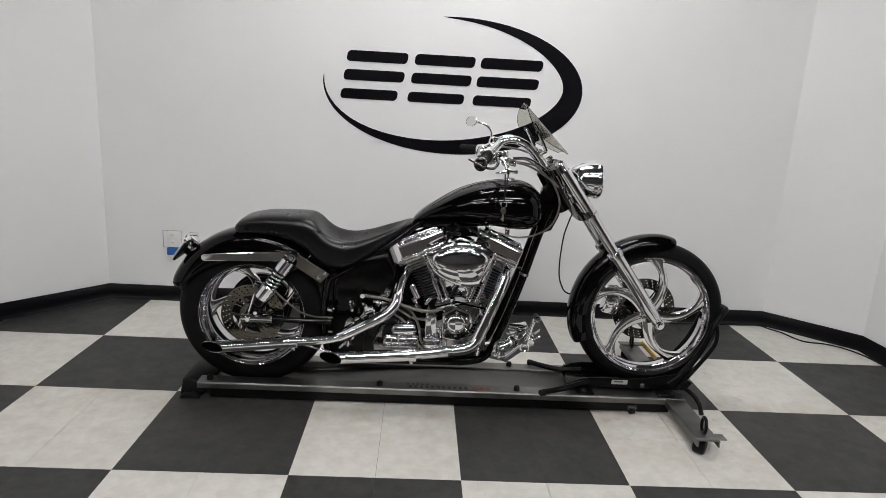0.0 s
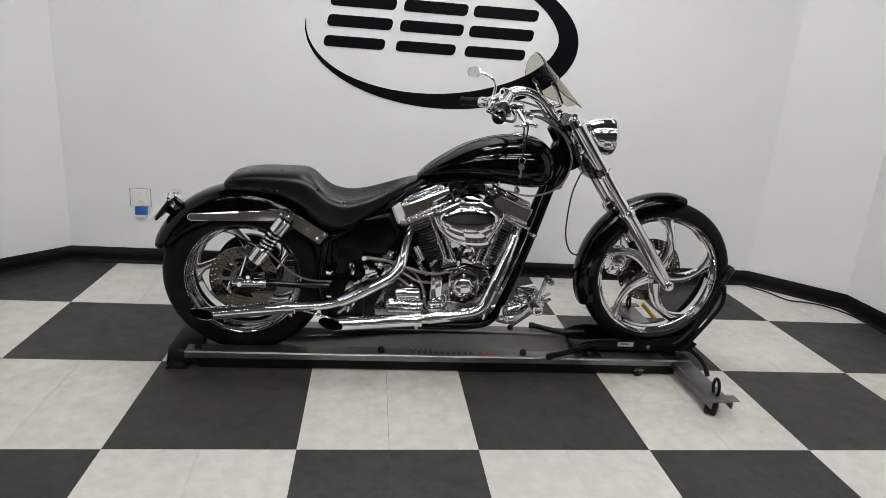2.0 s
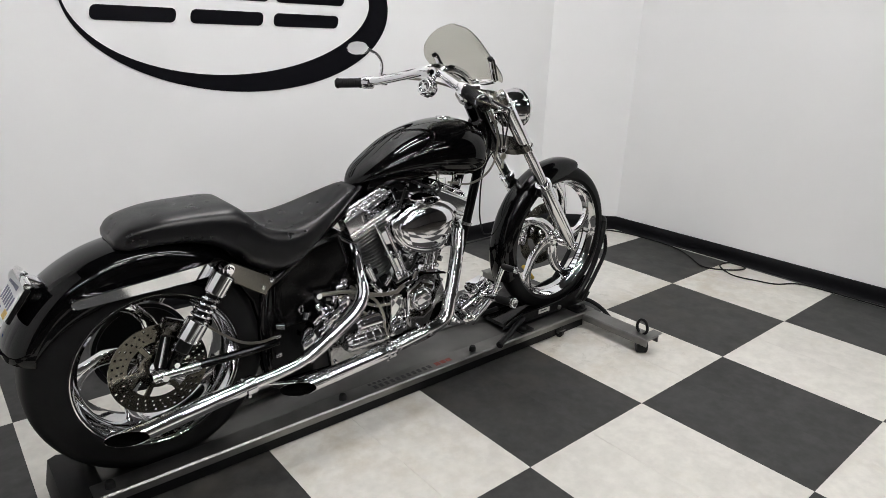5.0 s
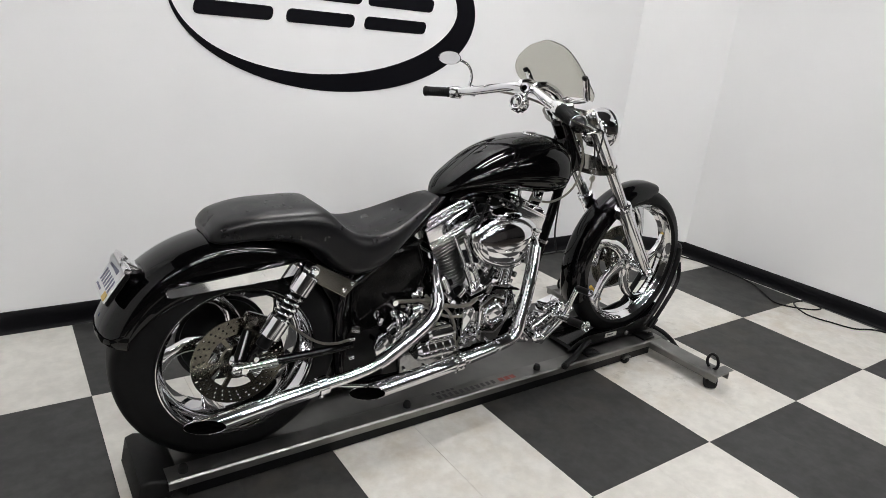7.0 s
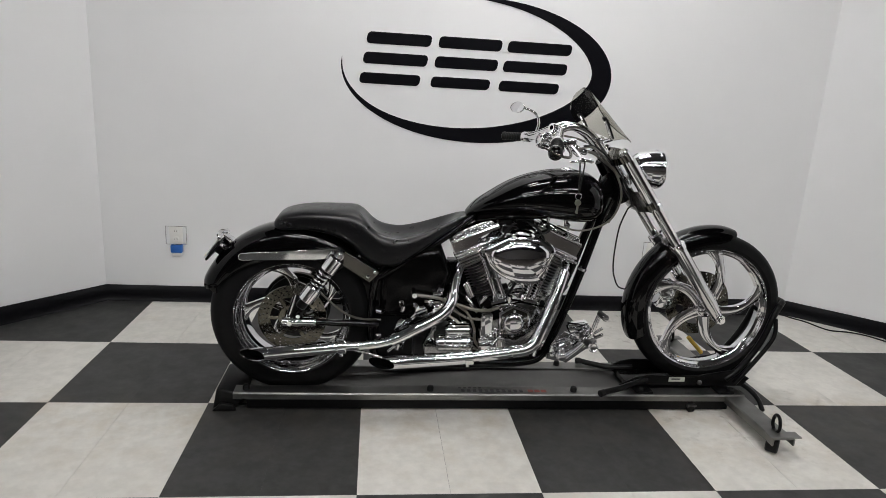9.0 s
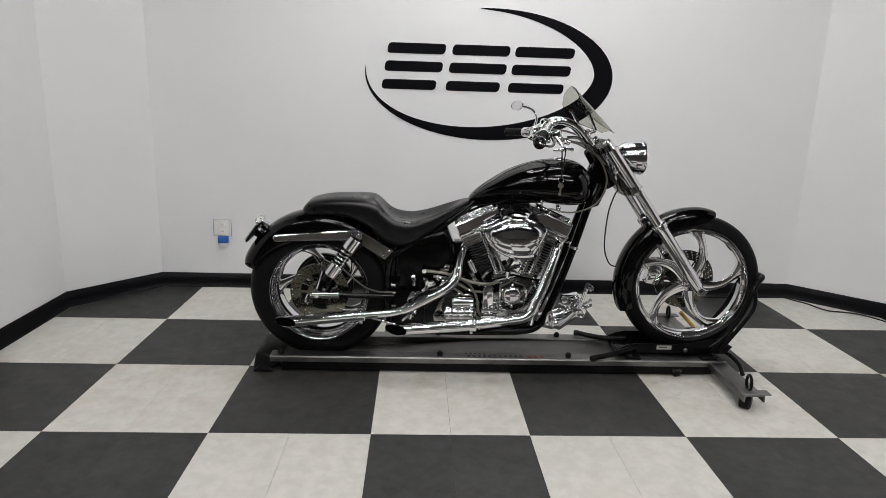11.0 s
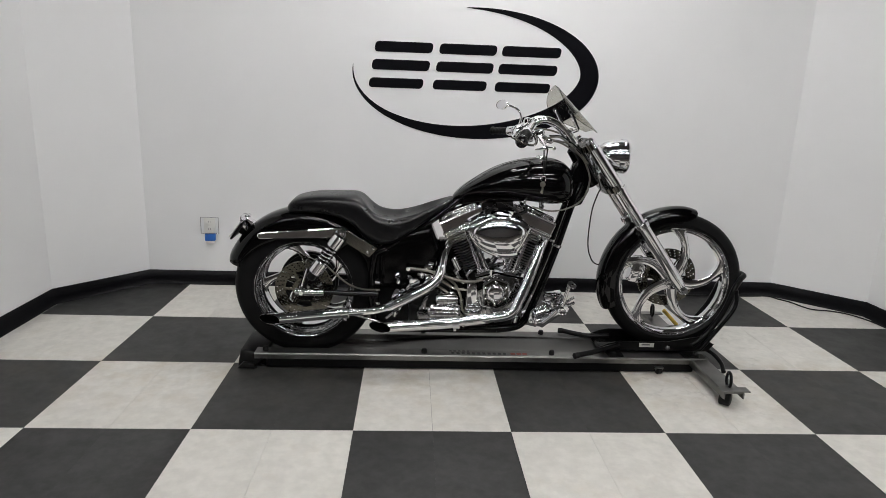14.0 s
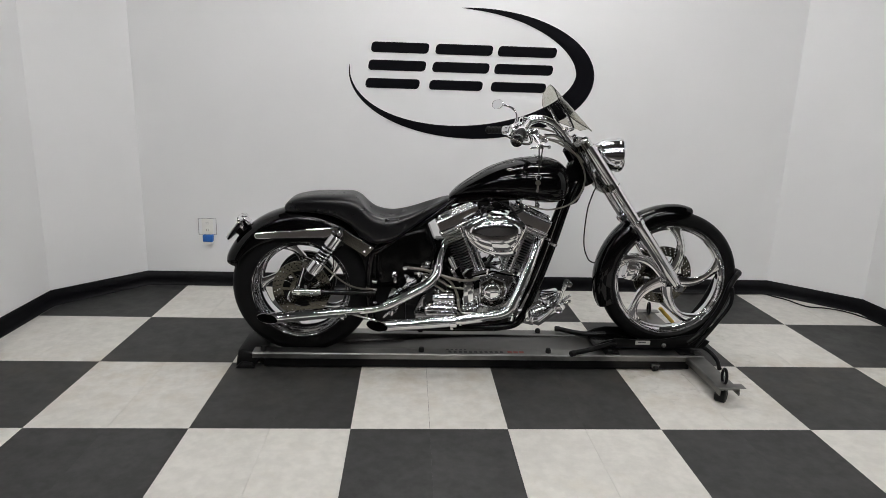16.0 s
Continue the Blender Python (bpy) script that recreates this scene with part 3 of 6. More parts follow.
seat_rows = [(-0.353, 0.743, 0.735, 0.055), (-0.347, 0.759, 0.724, 0.082), (-0.315, 0.785, 0.718, 0.104), (-0.234, 0.803, 0.722, 0.118), (-0.13, 0.808, 0.705, 0.125), (-0.055, 0.808, 0.665, 0.13), (-0.014, 0.795, 0.618, 0.135), (0.025, 0.759, 0.596, 0.143), (0.065, 0.735, 0.586, 0.148), (0.131, 0.724, 0.598, 0.146), (0.209, 0.737, 0.648, 0.128), (0.3, 0.7684, 0.716, 0.094), (0.365, 0.7924, 0.76, 0.066), (0.394, 0.7994, 0.785, 0.048)]
seat = part("seat", loft(seat_rows, 4.2, 72, 6, 0.95, lambda x: 0.028 if 0.03 < x < 0.3 else 0.028 * max(0, 1 - min(abs(x - 0.03), abs(x - 0.3)) / 0.07)), LEATHER, bike, "black leather stepped two-up seat", angle=70)
tank_rows = [(0.392, 0.802, 0.790, 0.014), (0.402, 0.818, 0.792, 0.036), (0.43, 0.846, 0.803, 0.066), (0.475, 0.879, 0.812, 0.090), (0.569, 0.937, 0.812, 0.122), (0.659, 0.972, 0.806, 0.141),
             (0.75, 0.991, 0.794, 0.150), (0.835, 0.994, 0.784, 0.149), (0.895, 0.978, 0.790, 0.136), (0.930, 0.944, 0.812, 0.105), (0.944, 0.905, 0.850, 0.062), (0.948, 0.890, 0.870, 0.02)]
tank = part("fuel_tank", loft(tank_rows, 2.35, 56, 6), GLOSS, bike, "gloss black teardrop fuel tank", angle=80)
cap = part("fuel_cap", lathe([(0, 0.008), (0.018, 0.008), (0.026, 0.005), (0.029, 0.000), (0.029, -0.012), (0, -0.012)], (0.80, -0.0, 0.994), (0.05, 0, 1), 36), CHROME, tank, "chrome flush fuel cap")
part("petcock", add_rod(bmesh.new(), (0.72, -0.075, 0.83), (0.72, -0.075, 0.785), 0.009, 12, 0.006), CHROME, tank, "chrome fuel tap")

# frame: twin down tubes, cradle, backbone, uprights
fr = new("frame")
fr.parent = bike
for s in (-1, 1):
    y = s * 0.085
    part("down_tube", tube([(0.985, s * 0.03, 0.885), (0.943, s * 0.045, 0.785), (0.888, s * 0.055, 0.593), (0.838, s * 0.065, 0.44), (0.782, s * 0.075, 0.29), (0.757, s * 0.08, 0.236), (0.715, y, 0.200), (0.62, y, 0.183)], 0.0180, 14), GLOSS, fr, "gloss black frame down tube")
    part("cable_clamp", lathe([(0.0175, -0.007), (0.0215, -0.006), (0.0215, 0.006), (0.0175, 0.007)], (0.888, s * 0.055, 0.593), (0.28, s * 0.03, 0.95), 20), CHROME, fr, "chrome cable clamp")
    part("lower_rail", tube([(0.62, y, 0.183), (0.40, y, 0.180), (0.15, y, 0.184), (0.06, y, 0.20), (0.035, y, 0.28), (0.03, y, 0.42), (0.045, y, 0.54), (0.09, s * 0.07, 0.62)], 0.0165, 14), GLOSS, fr, "gloss black frame rail")
    part("seat_rail", tube([(0.05, s * 0.095, 0.545), (0.15, s * 0.09, 0.605), (0.30, s * 0.06, 0.70), (0.42, s * 0.03, 0.79)], 0.015, 12), GLOSS, fr, "gloss black seat rail")
# added filler that keeps bright floor from showing through the frame
part("belly_filler", slab([(0.05, 0.19), (0.33, 0.185), (0.33, 0.38), (0.25, 0.40), (0.05, 0.42)], -0.075, 0.075, 0.01), SATIN, fr, "black filler plate added to block the view through the frame")
part("coil_bracket", slab([(0.43, 0.775), (0.60, 0.79), (0.78, 0.80), (0.80, 0.83), (0.45, 0.83)], -0.06, 0.06, 0.008), GLOSS, fr, "black coil bracket")
part("backbone", tube([(0.99, 0, 0.91), (0.85, 0, 0.885), (0.60, 0, 0.85), (0.38, 0, 0.77)], 0.022, 14), GLOSS, fr, "gloss black backbone tube")
part("steering_head", add_rod(bmesh.new(), (0.942, 0, 1.045), (1.05, 0, 0.875), 0.036, 24, bev=0.006), GLOSS, fr, "gloss black steering head")
part("gusset", slab([(0.925, 0.86), (0.935, 0.935), (0.958, 1.000), (0.990, 0.998), (1.030, 0.925), (1.024, 0.850), (0.995, 0.785), (0.955, 0.770), (0.930, 0.800)], -0.036, 0.036, 0.014, seg=3), GLOSS, fr, "black neck gusset")

# swingarm
sw = new("swingarm")
sw.parent = bike
for s in (-1, 1):
    part("arm", tube([(-0.20, s * 0.128, 0.366), (-0.05, s * 0.128, 0.362), (0.06, s * 0.118, 0.36)], 0.0135, 12), GLOSS, sw, "gloss black swingarm tube")
    bm = add_rod(bmesh.new(), (-0.315, s * 0.130, 0.366), (-0.185, s * 0.130, 0.366), 0.0185, 20, bev=0.004)
    add_rod(bm, (-0.285, s * 0.118, 0.366), (-0.285, s * 0.154, 0.366), 0.010, 6)
    part("axle_adjuster", bm, CHROME, sw, "chrome axle adjuster sleeve")
    bm = bmesh.new()
    add_box(bm, (0.03, 0.02, 0.09), pose(-0.245, s * 0.128, 0.405, 0, 28, 0), 0.004)
    add_rod(bm, (-0.226, s * 0.112, 0.43), (-0.226, s * 0.150, 0.43), 0.016, 16)
    part("shock_mount", bm, GLOSS, sw, "black lower shock mount")
    part("mount_bolt", add_rod(bmesh.new(), (-0.252, s * 0.138, 0.395), (-0.252, s * 0.152, 0.395), 0.008, 6), CHROME, sw)
part("axle", add_rod(bmesh.new(), (RW.x, -0.14, RW.z), (RW.x, 0.14, RW.z), 0.010, 14), CHROME, sw, "chrome rear axle")

# shocks, struts and cover plates
for s in (-1, 1):
    y = s * 0.162
    sh = new("shock_absorber")
    sh.parent = bike
    a, b = V((-0.096, y, 0.648)), V((-0.236, y, 0.448))
    d = (b - a).normalized()
    L = (b - a).length
    part("damper", add_rod(bmesh.new(), a, b, 0.016, 16), SATIN, sh, "black damper body")
    part("upper_cover", lathe([(0.012, 0.016), (0.0300, 0.016), (0.0315, 0.018), (0.0315, 0.074), (0.0300, 0.076), (0.012, 0.076)], a, d, 32), CHROME, sh, "chrome upper shroud", angle=20)
    part("lower_cover", lathe([(0.012, L - 0.084), (0.0300, L - 0.084), (0.0315, L - 0.082), (0.0315, L - 0.026), (0.0300, L - 0.024), (0.012, L - 0.024)], a, d, 32), CHROME, sh, "chrome lower shroud", angle=20)
    part("lower_eye", add_rod(bmesh.new(), b - d * 0.03, b + d * 0.012, 0.020, 16, bev=0.004), SATIN, sh, "black lower eye")
    up = d.orthogonal().normalized()
    sd = d.cross(up)
    pts = []
    for i in range(5 * 14 + 1):
        t = 2 * math.pi * i / 14
        h = 0.076 + (L - 0.076 - 0.084) * i / 70
        pts.append(a + d * h + (up * math.cos(t) + sd * math.sin(t)) * 0.0250)
    part("spring", tube(pts, 0.0050, 8, 1, smooth=False), CHROME, sh, "chrome coil spring")
    part("eye", add_rod(bmesh.new(), a + V((0, s * 0.012, 0)), a - V((0, s * 0.02, 0)), 0.017, 18), CHROME, sh)
    part("eye_nut", lathe([(0, 0.014), (0.008, 0.014), (0.012, 0.009), (0.012, 0)], a + V((0, s * 0.012, 0)), (0, s, 0), 12), CHROME, sh, "chrome acorn nut")
    # fender strut
    o = [(-0.463, 0.6075), (-0.472, 0.611), (-0.4765, 0.617), (-0.477, 0.625), (-0.473, 0.632), (-0.465, 0.6355), (-0.30, 0.651), (-0.097, 0.668), (-0.080, 0.655), (-0.095, 0.628), (-0.187, 0.618), (-0.30, 0.614)]
    part("fender_strut", slab(o, s * 0.110, s * 0.132, 0.003), CHROME, bike, "polished chrome fender strut", angle=18)
    o = [(-0.094, 0.645), (-0.076, 0.660), (0.058, 0.581), (0.018, 0.537), (-0.090, 0.606)]
    cp = part("cover_plate", slab(o, s * 0.136, s * 0.147, 0.003), DIM_CHROME, bike, "polished strut cover plate, darkened for its dark reflection", angle=18)
    for bx, bz in ((0.038, 0.580), (0.012, 0.562)):
        part("bolt", lathe([(0.006, 0), (0.006, 0.003), (0.003, 0.005), (0, 0.005)], (bx, s * 0.147, bz), (0, s, 0), 12), CHROME, cp)

# tail lamp and registration plate
tl = new("tail_lamp")
tl.parent = bike
d = V((-0.82, 0, 0.57)).normalized()
part("lamp_base", lathe([(0, -0.03), (0.026, -0.03), (0.032, -0.01), (0.032, 0.004), (0, 0.004)], (-0.560, 0, 0.655), (-0.55, 0, 0.83), 24, (0.7, 1.5)), CHROME, tl, "chrome tail lamp base")
part("lens", lathe([(0.030, -0.008), (0.030, 0.008), (0.026, 0.020), (0.014, 0.028), (0, 0.030)], (-0.555, 0, 0.668), (-0.55, 0, 0.83), 24, (0.7, 1.5)), CLEAR, tl, "clear tail lamp lens")
pm = Matrix.Translation((-0.577, -0.016, 0.630)) @ Matrix.Rotation(radians(36), 4, "Y")
pl = new("registration_plate")
pl.parent = bike
part("plate", box((0.004, 0.146, 0.088), pm @ pose(-0.012, 0, 0), 0.0015, 1), PLATE, pl, "white embossed plate with blanked characters", smooth=False)
part("plate_frame", box((0.010, 0.152, 0.094), pm @ pose(-0.002, 0, 0), 0.004), SATIN, pl, "black plate holder")
bm = box((0.018, 0.152, 0.014), pm @ pose(-0.010, 0, 0.054), 0.004)
add_box(bm, (0.05, 0.05, 0.012), pm @ pose(0.015, 0, 0.058), 0.004)
part("plate_lamp", bm, CHROME, pl, "chrome plate lamp bar")
for i in range(6):
    part("character_bar", box((0.0016, 0.0085, 0.034), pm @ pose(-0.0145, 0.050 - 0.0205 * i, -0.004)), NAVY, pl, "", smooth=False)
part("name_bar", box((0.0016, 0.070, 0.011), pm @ pose(-0.0145, 0, 0.031)), NAVY, pl, "", smooth=False)
part("foot_bar", box((0.0016, 0.050, 0.005), pm @ pose(-0.0145, 0.030, -0.034)), NAVY, pl, "", smooth=False)
part("sticker", box((0.0016, 0.030, 0.018), pm @ pose(-0.0145, -0.050, -0.032)), GOLD, pl, "yellow sticker", smooth=False)
part("plate_bracket", box((0.05, 0.06, 0.03), pose(-0.562, 0, 0.612, 0, 36, 0), 0.006), SATIN, pl, "black plate bracket")

# ---- front end ----
fk = new("front_fork")
fk.parent = bike
ft, fb = V((0.986, 0, 1.080)), V((1.490, 0, 0.405))
fd = (fb - ft).normalized()
FL = (fb - ft).length
for s in (-1, 1):
    o = V((0, s * 0.105, 0))
    leg = part("fork_tube", lathe([(0, -0.012), (0.014, -0.012), (0.019, -0.006), (0.0215, 0), (0.0215, FL * 0.62), (0, FL * 0.62)], ft + o, fd, 28), CHROME, fk, "chrome fork tube")
    part("fork_cover", lathe([(0.022, 0.035), (0.0265, 0.036), (0.0265, 0.250), (0.030, 0.252), (0.030, 0.268), (0.022, 0.270)], ft + o, fd, 28), CHROME, fk, "chrome fork tube cover")
    part("slider", lathe([(0.022, FL * 0.535), (0.033, FL * 0.537), (0.034, FL * 0.545), (0.034, FL * 0.560), (0.0295, FL * 0.566), (0.0285, FL * 0.90), (0.024, FL * 0.955), (0.021, FL + 0.012), (0.015, FL + 0.020), (0, FL + 0.020)], ft + o, fd, 32), CHROME, fk, "chrome fork slider")
    bm = add_rod(bmesh.new(), fb + o - V((0, s * 0.03, 0)), fb + o + V((0, s * 0.026, 0)), 0.020, 24, bev=0.003)
    add_rod(bm, fb + o + V((0, s * 0.026, 0)), fb + o + V((0, s * 0.034, 0)), 0.011, 6)
    part("axle_clamp", bm, CHROME, fk, "chrome axle clamp with nut")
    p = ft + o + fd * (FL * 0.60)
    bm = add_box(bmesh.new(), (0.05, 0.012, 0.05), pose(p.x - 0.01, s * 0.079, p.z - 0.0, 0, 20, 0), 0.004)
    part("fender_bracket", bm, GLOSS, fk, "black fender bracket")
part("front_axle", add_rod(bmesh.new(), fb + V((0, -0.11, 0)), fb + V((0, 0.11, 0)), 0.011, 14), CHROME, fk, "chrome front axle")
for hgt, th, nm in ((0.018, 0.028, "upper_tree"), (0.245, 0.026, "lower_tree")):
    bm = bmesh.new()
    c = ft + fd * hgt
    rot = Matrix.Translation(c) @ (V((0, 0, -1)).rotation_difference(fd)).to_matrix().to_4x4()
    out = []
    for k in range(32):
        t = 2 * math.pi * k / 32
        out.append((-0.010 + 0.036 * math.cos(t) * (1.25 if math.cos(t) < 0 else 0.8), 0.136 * math.copysign(abs(math.sin(t)) ** 0.7, math.sin(t))))
    lo = [[rot @ V((x, y, z)) for x, y in out] for z in (-th / 2, -th / 2 + 0.004, th / 2 - 0.004, th / 2)]
    add_rings(bm, lo)
    part(nm, bm, DIM_CHROME, fk, "chrome upper triple clamp, darkened for dark reflections" if nm == "upper_tree" else "chrome lower triple clamp, darkened for dark reflections", angle=30)

# headlamp
hl = new("headlamp")
hl.parent = bike
hd = V((1, 0, -0.02)).normalized()
hc = V((1.049, 0, 1.013))
part("bucket", lathe([(0, 0.0), (0.020, 0.003), (0.042, 0.015), (0.059, 0.036), (0.070, 0.065), (0.0755, 0.092), (0.0775, 0.120), (0.074, 0.120)], hc, hd, 48), CHROME, hl, "chrome bullet headlamp shell", angle=60)
part("trim_ring", lathe([(0.071, 0.116), (0.0785, 0.116), (0.081, 0.122), (0.081, 0.132), (0.077, 0.139), (0.069, 0.137), (0.069, 0.116)], hc, hd, 48), CHROME, hl, "chrome headlamp rim")
part("lens", lathe([(0.071, 0.128), (0.054, 0.138), (0.032, 0.143), (0, 0.145)], hc, hd, 40), CLEAR, hl, "clear headlamp lens")
part("reflector", lathe([(0.069, 0.126), (0.047, 0.09), (0.02, 0.072), (0, 0.068)], hc, hd, 40), CHROME, hl)
bm = box((0.08, 0.035, 0.022), pose(1.035, 0, 0.958, 0, 35, 0), 0.006)
add_rod(bm, (1.06, 0, 0.965), (1.085, 0, 0.95), 0.012, 12)
add_box(bm, (0.05, 0.06, 0.10), pose(1.035, 0, 0.93, 0, 37, 0), 0.012)
part("lamp_bracket", bm, CHROME, hl, "chrome headlamp bracket")

# handlebar
hb = new("handlebar")
hb.parent = bike
path = [(0.685, 0.364, 1.091), (0.712, 0.330, 1.098), (0.727, 0.250, 1.112), (0.739, 0.150, 1.133), (0.747, 0.050, 1.152), (0.738, -0.050, 1.150), (0.715, -0.130, 1.137), (0.690, -0.205, 1.123), (0.669, -0.272, 1.112)]
part("bar", tube(path, 0.0170, 18, 8), CHROME, hb, "chrome swept handlebar")
for s in (-1, 1):
    part("riser", tube([(0.748, s * 0.042, 1.153), (0.775, s * 0.041, 1.164), (0.815, s * 0.041, 1.163), (0.868, s * 0.040, 1.138), (0.914, s * 0.038, 1.090), (0.945, s * 0.037, 1.048)], 0.0165, 18, 8), CHROME, hb, "chrome curved riser tube")
    part("riser_clamp", lathe([(0.0168, -0.014), (0.021, -0.012), (0.021, 0.012), (0.0168, 0.014)], (0.924, s * 0.038, 1.076), (0.62, 0, -0.78), 20), CHROME, hb, "chrome riser clamp")
    a, b = (V((0.685, 0.364, 1.091)), V((0.610, 0.432, 1.086))) if s > 0 else (V((0.669, -0.272, 1.112)), V((0.631, -0.394, 1.088)))
    d = (b - a).normalized()
    L, K = (0.084, 1.0) if s > 0 else (0.110, 1.18)
    part("grip", lathe([(K * q, h) for q, h in ((0.012, -0.004), (0.019, -0.002), (0.0195, 0.004), (0.0175, 0.010), (0.0178, L), (0.0200, L + 0.004), (0.0195, L + 0.012), (0.012, L + 0.018), (0, L + 0.019))], a, d, 24), RUBBER, hb, "black rubber grip")
    bm = bmesh.new()
    for k in range(8 if s > 0 else 10):
        q = a + d * (0.016 + 0.0088 * k)
        add_lathe(bm, [(K * 0.0176, -0.0022), (K * 0.0187, 0), (K * 0.0176, 0.0022)], q, d, 24)
    part("grip_ribs", bm, RUBBER, hb)
    if s < 0:
        part("grip_end", lathe([(0.0225, 0.112), (0.0255, 0.115), (0.0260, 0.124), (0.0200, 0.136), (0.0080, 0.146), (0, 0.147)], a, d, 24), GLOSS, hb, "gloss black grip end cap")
        part("grip_ring", lathe([(0.020, 0.107), (0.0245, 0.108), (0.0245, 0.112), (0.020, 0.113)], a, d, 24), CHROME, hb, "chrome grip ring")
    # switch housing and clamp
    bm = lathe([(0.014, -0.052), (0.021, -0.050), (0.0235, -0.044), (0.0235, -0.012), (0.021, -0.005), (0.014, -0.004)], a, d, 24)
    part("control_housing", bm, CHROME, hb, "chrome control housing")
# right side: brake master cylinder, lever, throttle cables, round reservoir
mc = new("brake_master_cylinder")
mc.parent = bike
bm = box((0.062, 0.028, 0.028), pose(0.724, -0.226, 1.116, 0, -12, -25), 0.008)
part("reservoir", bm, CHROME, mc, "chrome brake fluid reservoir")
part("lever", tube([(0.712, -0.250, 1.104), (0.704, -0.330, 1.088), (0.680, -0.396, 1.078), (0.640, -0.420, 1.085), (0.588, -0.390, 1.107)], [0.008, 0.006, 0.005, 0.0045, 0.003], 10), DIM_CHROME, mc, "chrome curved brake lever, darkened for dark reflections")
bm = tube([(0.728, -0.262, 1.104), (0.733, -0.320, 1.086), (0.735, -0.366, 1.070)], [0.0075, 0.006, 0.007], 10)
add_rod(bm, (0.745, -0.368, 1.067), (0.692, -0.370, 1.059), 0.010, 12, 0.002)
add_rod(bm, (0.742, -0.368, 1.067), (0.766, -0.366, 1.066), 0.005, 10)
add_lathe(bm, [(0, -0.008), (0.006, -0.006), (0.008, 0), (0.006, 0.006), (0, 0.008)], (0.770, -0.366, 1.066), (1, 0, 0), 14)
part("hand_lever", bm, CHROME, mc, "chrome pointed hand lever with ball end", angle=30)
bm = box((0.030, 0.034, 0.026), pose(0.745, -0.252, 1.098, 0, 20, -20), 0.007, 3)
add_rod(bm, (0.752, -0.262, 1.092), (0.784, -0.262, 1.086), 0.011, 16, bev=0.003)
add_rod(bm, (0.725, -0.285, 1.094), (0.752, -0.280, 1.076), 0.009, 14, bev=0.003)
part("cable_housing", bm, CHROME, mc, "chrome cable housing", angle=30)
part("switch_pod", box((0.032, 0.030, 0.040), pose(0.690, -0.238, 1.098, 0, -10, -8), 0.009, 3), CHROME, mc, "chrome switch housing")
# left side: clutch lever and mirror
cl = new("clutch_control")
cl.parent = bike
part("perch", box((0.06, 0.03, 0.030), pose(0.752, 0.300, 1.106, 0, -12, 48), 0.007), CHROME, cl, "chrome clutch perch")
part("lever", tube([(0.765, 0.325, 1.098), (0.752, 0.380, 1.085), (0.712, 0.430, 1.080), (0.665, 0.468, 1.074)], [0.009, 0.008, 0.007, 0.008], 10), CHROME, cl, "chrome clutch lever")
mr = new("mirror")
mr.parent = bike
part("stem", tube([(0.735, 0.302, 1.122), (0.742, 0.304, 1.160), (0.728, 0.310, 1.196), (0.695, 0.318, 1.214), (0.665, 0.322, 1.219)], [0.007, 0.006, 0.006, 0.005, 0.005], 10), CHROME, mr, "chrome curved mirror stem")
part("housing", lathe([(0, 0.020), (0.020, 0.017), (0.033, 0.008), (0.036, 0.0), (0.034, -0.003), (0.034, 0)], (0.645, 0.324, 1.221), (0.85, 0.47, -0.22), 36, (0.68, 1.30)), CHROME, mr, "chrome oval mirror housing")
part("mirror_glass", lathe([(0.034, -0.001), (0, -0.002)], (0.645, 0.324, 1.221), (0.85, 0.47, -0.22), 36, (0.68, 1.30)), CHROME, mr, "oval mirror glass")
# round chrome lamp below the bar
gp = new("round_gauge")
gp.parent = bike
gc = V((0.657, -0.070, 1.114))
gd = V((-0.8, -0.25, 0.25)).normalized()
part("case", lathe([(0, -0.058), (0.012, -0.056), (0.022, -0.048), (0.029, -0.034), (0.031, -0.018), (0.029, -0.004), (0.0265, 0.003), (0.024, 0.006), (0.021, 0.006), (0.021, 0.002)], gc, gd, 32), CHROME, gp, "chrome round case")
part("face", lathe([(0.021, 0.003), (0.016, 0.006), (0.013, 0.003), (0.007, 0.007), (0, 0.008)], gc, gd, 32), CHROME, gp, "chrome stepped face")
for k in range(12):
    a = 2 * math.pi * k / 12
    u, w = gd.cross(V((0, 0, 1))).normalized(), gd.cross(gd.cross(V((0, 0, 1)))).normalized()
    part("knurl", add_rod(bmesh.new(), gc + (u * math.cos(a) + w * math.sin(a)) * 0.0290 - gd * 0.030, gc + (u * math.cos(a) + w * math.sin(a)) * 0.0285 - gd * 0.002, 0.0040, 8), CHROME, gp)
bm = lathe([(0, 0.004), (0.008, 0.004), (0.009, 0.012), (0.016, 0.014), (0.0185, 0.008), (0.0185, -0.016), (0, -0.016)], (0.716, -0.039, 1.156), (-0.8, -0.45, 0.15), 24)
part("bar_clamp", bm, CHROME, hb, "chrome bar clamp with a dark hole", angle=35)
# dark disc paints the shade inside the clamp's hole
part("clamp_hole", lathe([(0.0085, 0.0045), (0, 0.0050)], (0.716, -0.039, 1.156), (-0.8, -0.45, 0.15), 16), DARK, hb, "dark disc painted as the shade in the clamp hole")
part("stalk", tube([gc + V((0.03, 0.005, 0.010)), gc + V((0.06, 0.02, 0.030)), gc + V((0.10, 0.06, 0.032))], 0.007, 10), CHROME, gp, "chrome stalk")

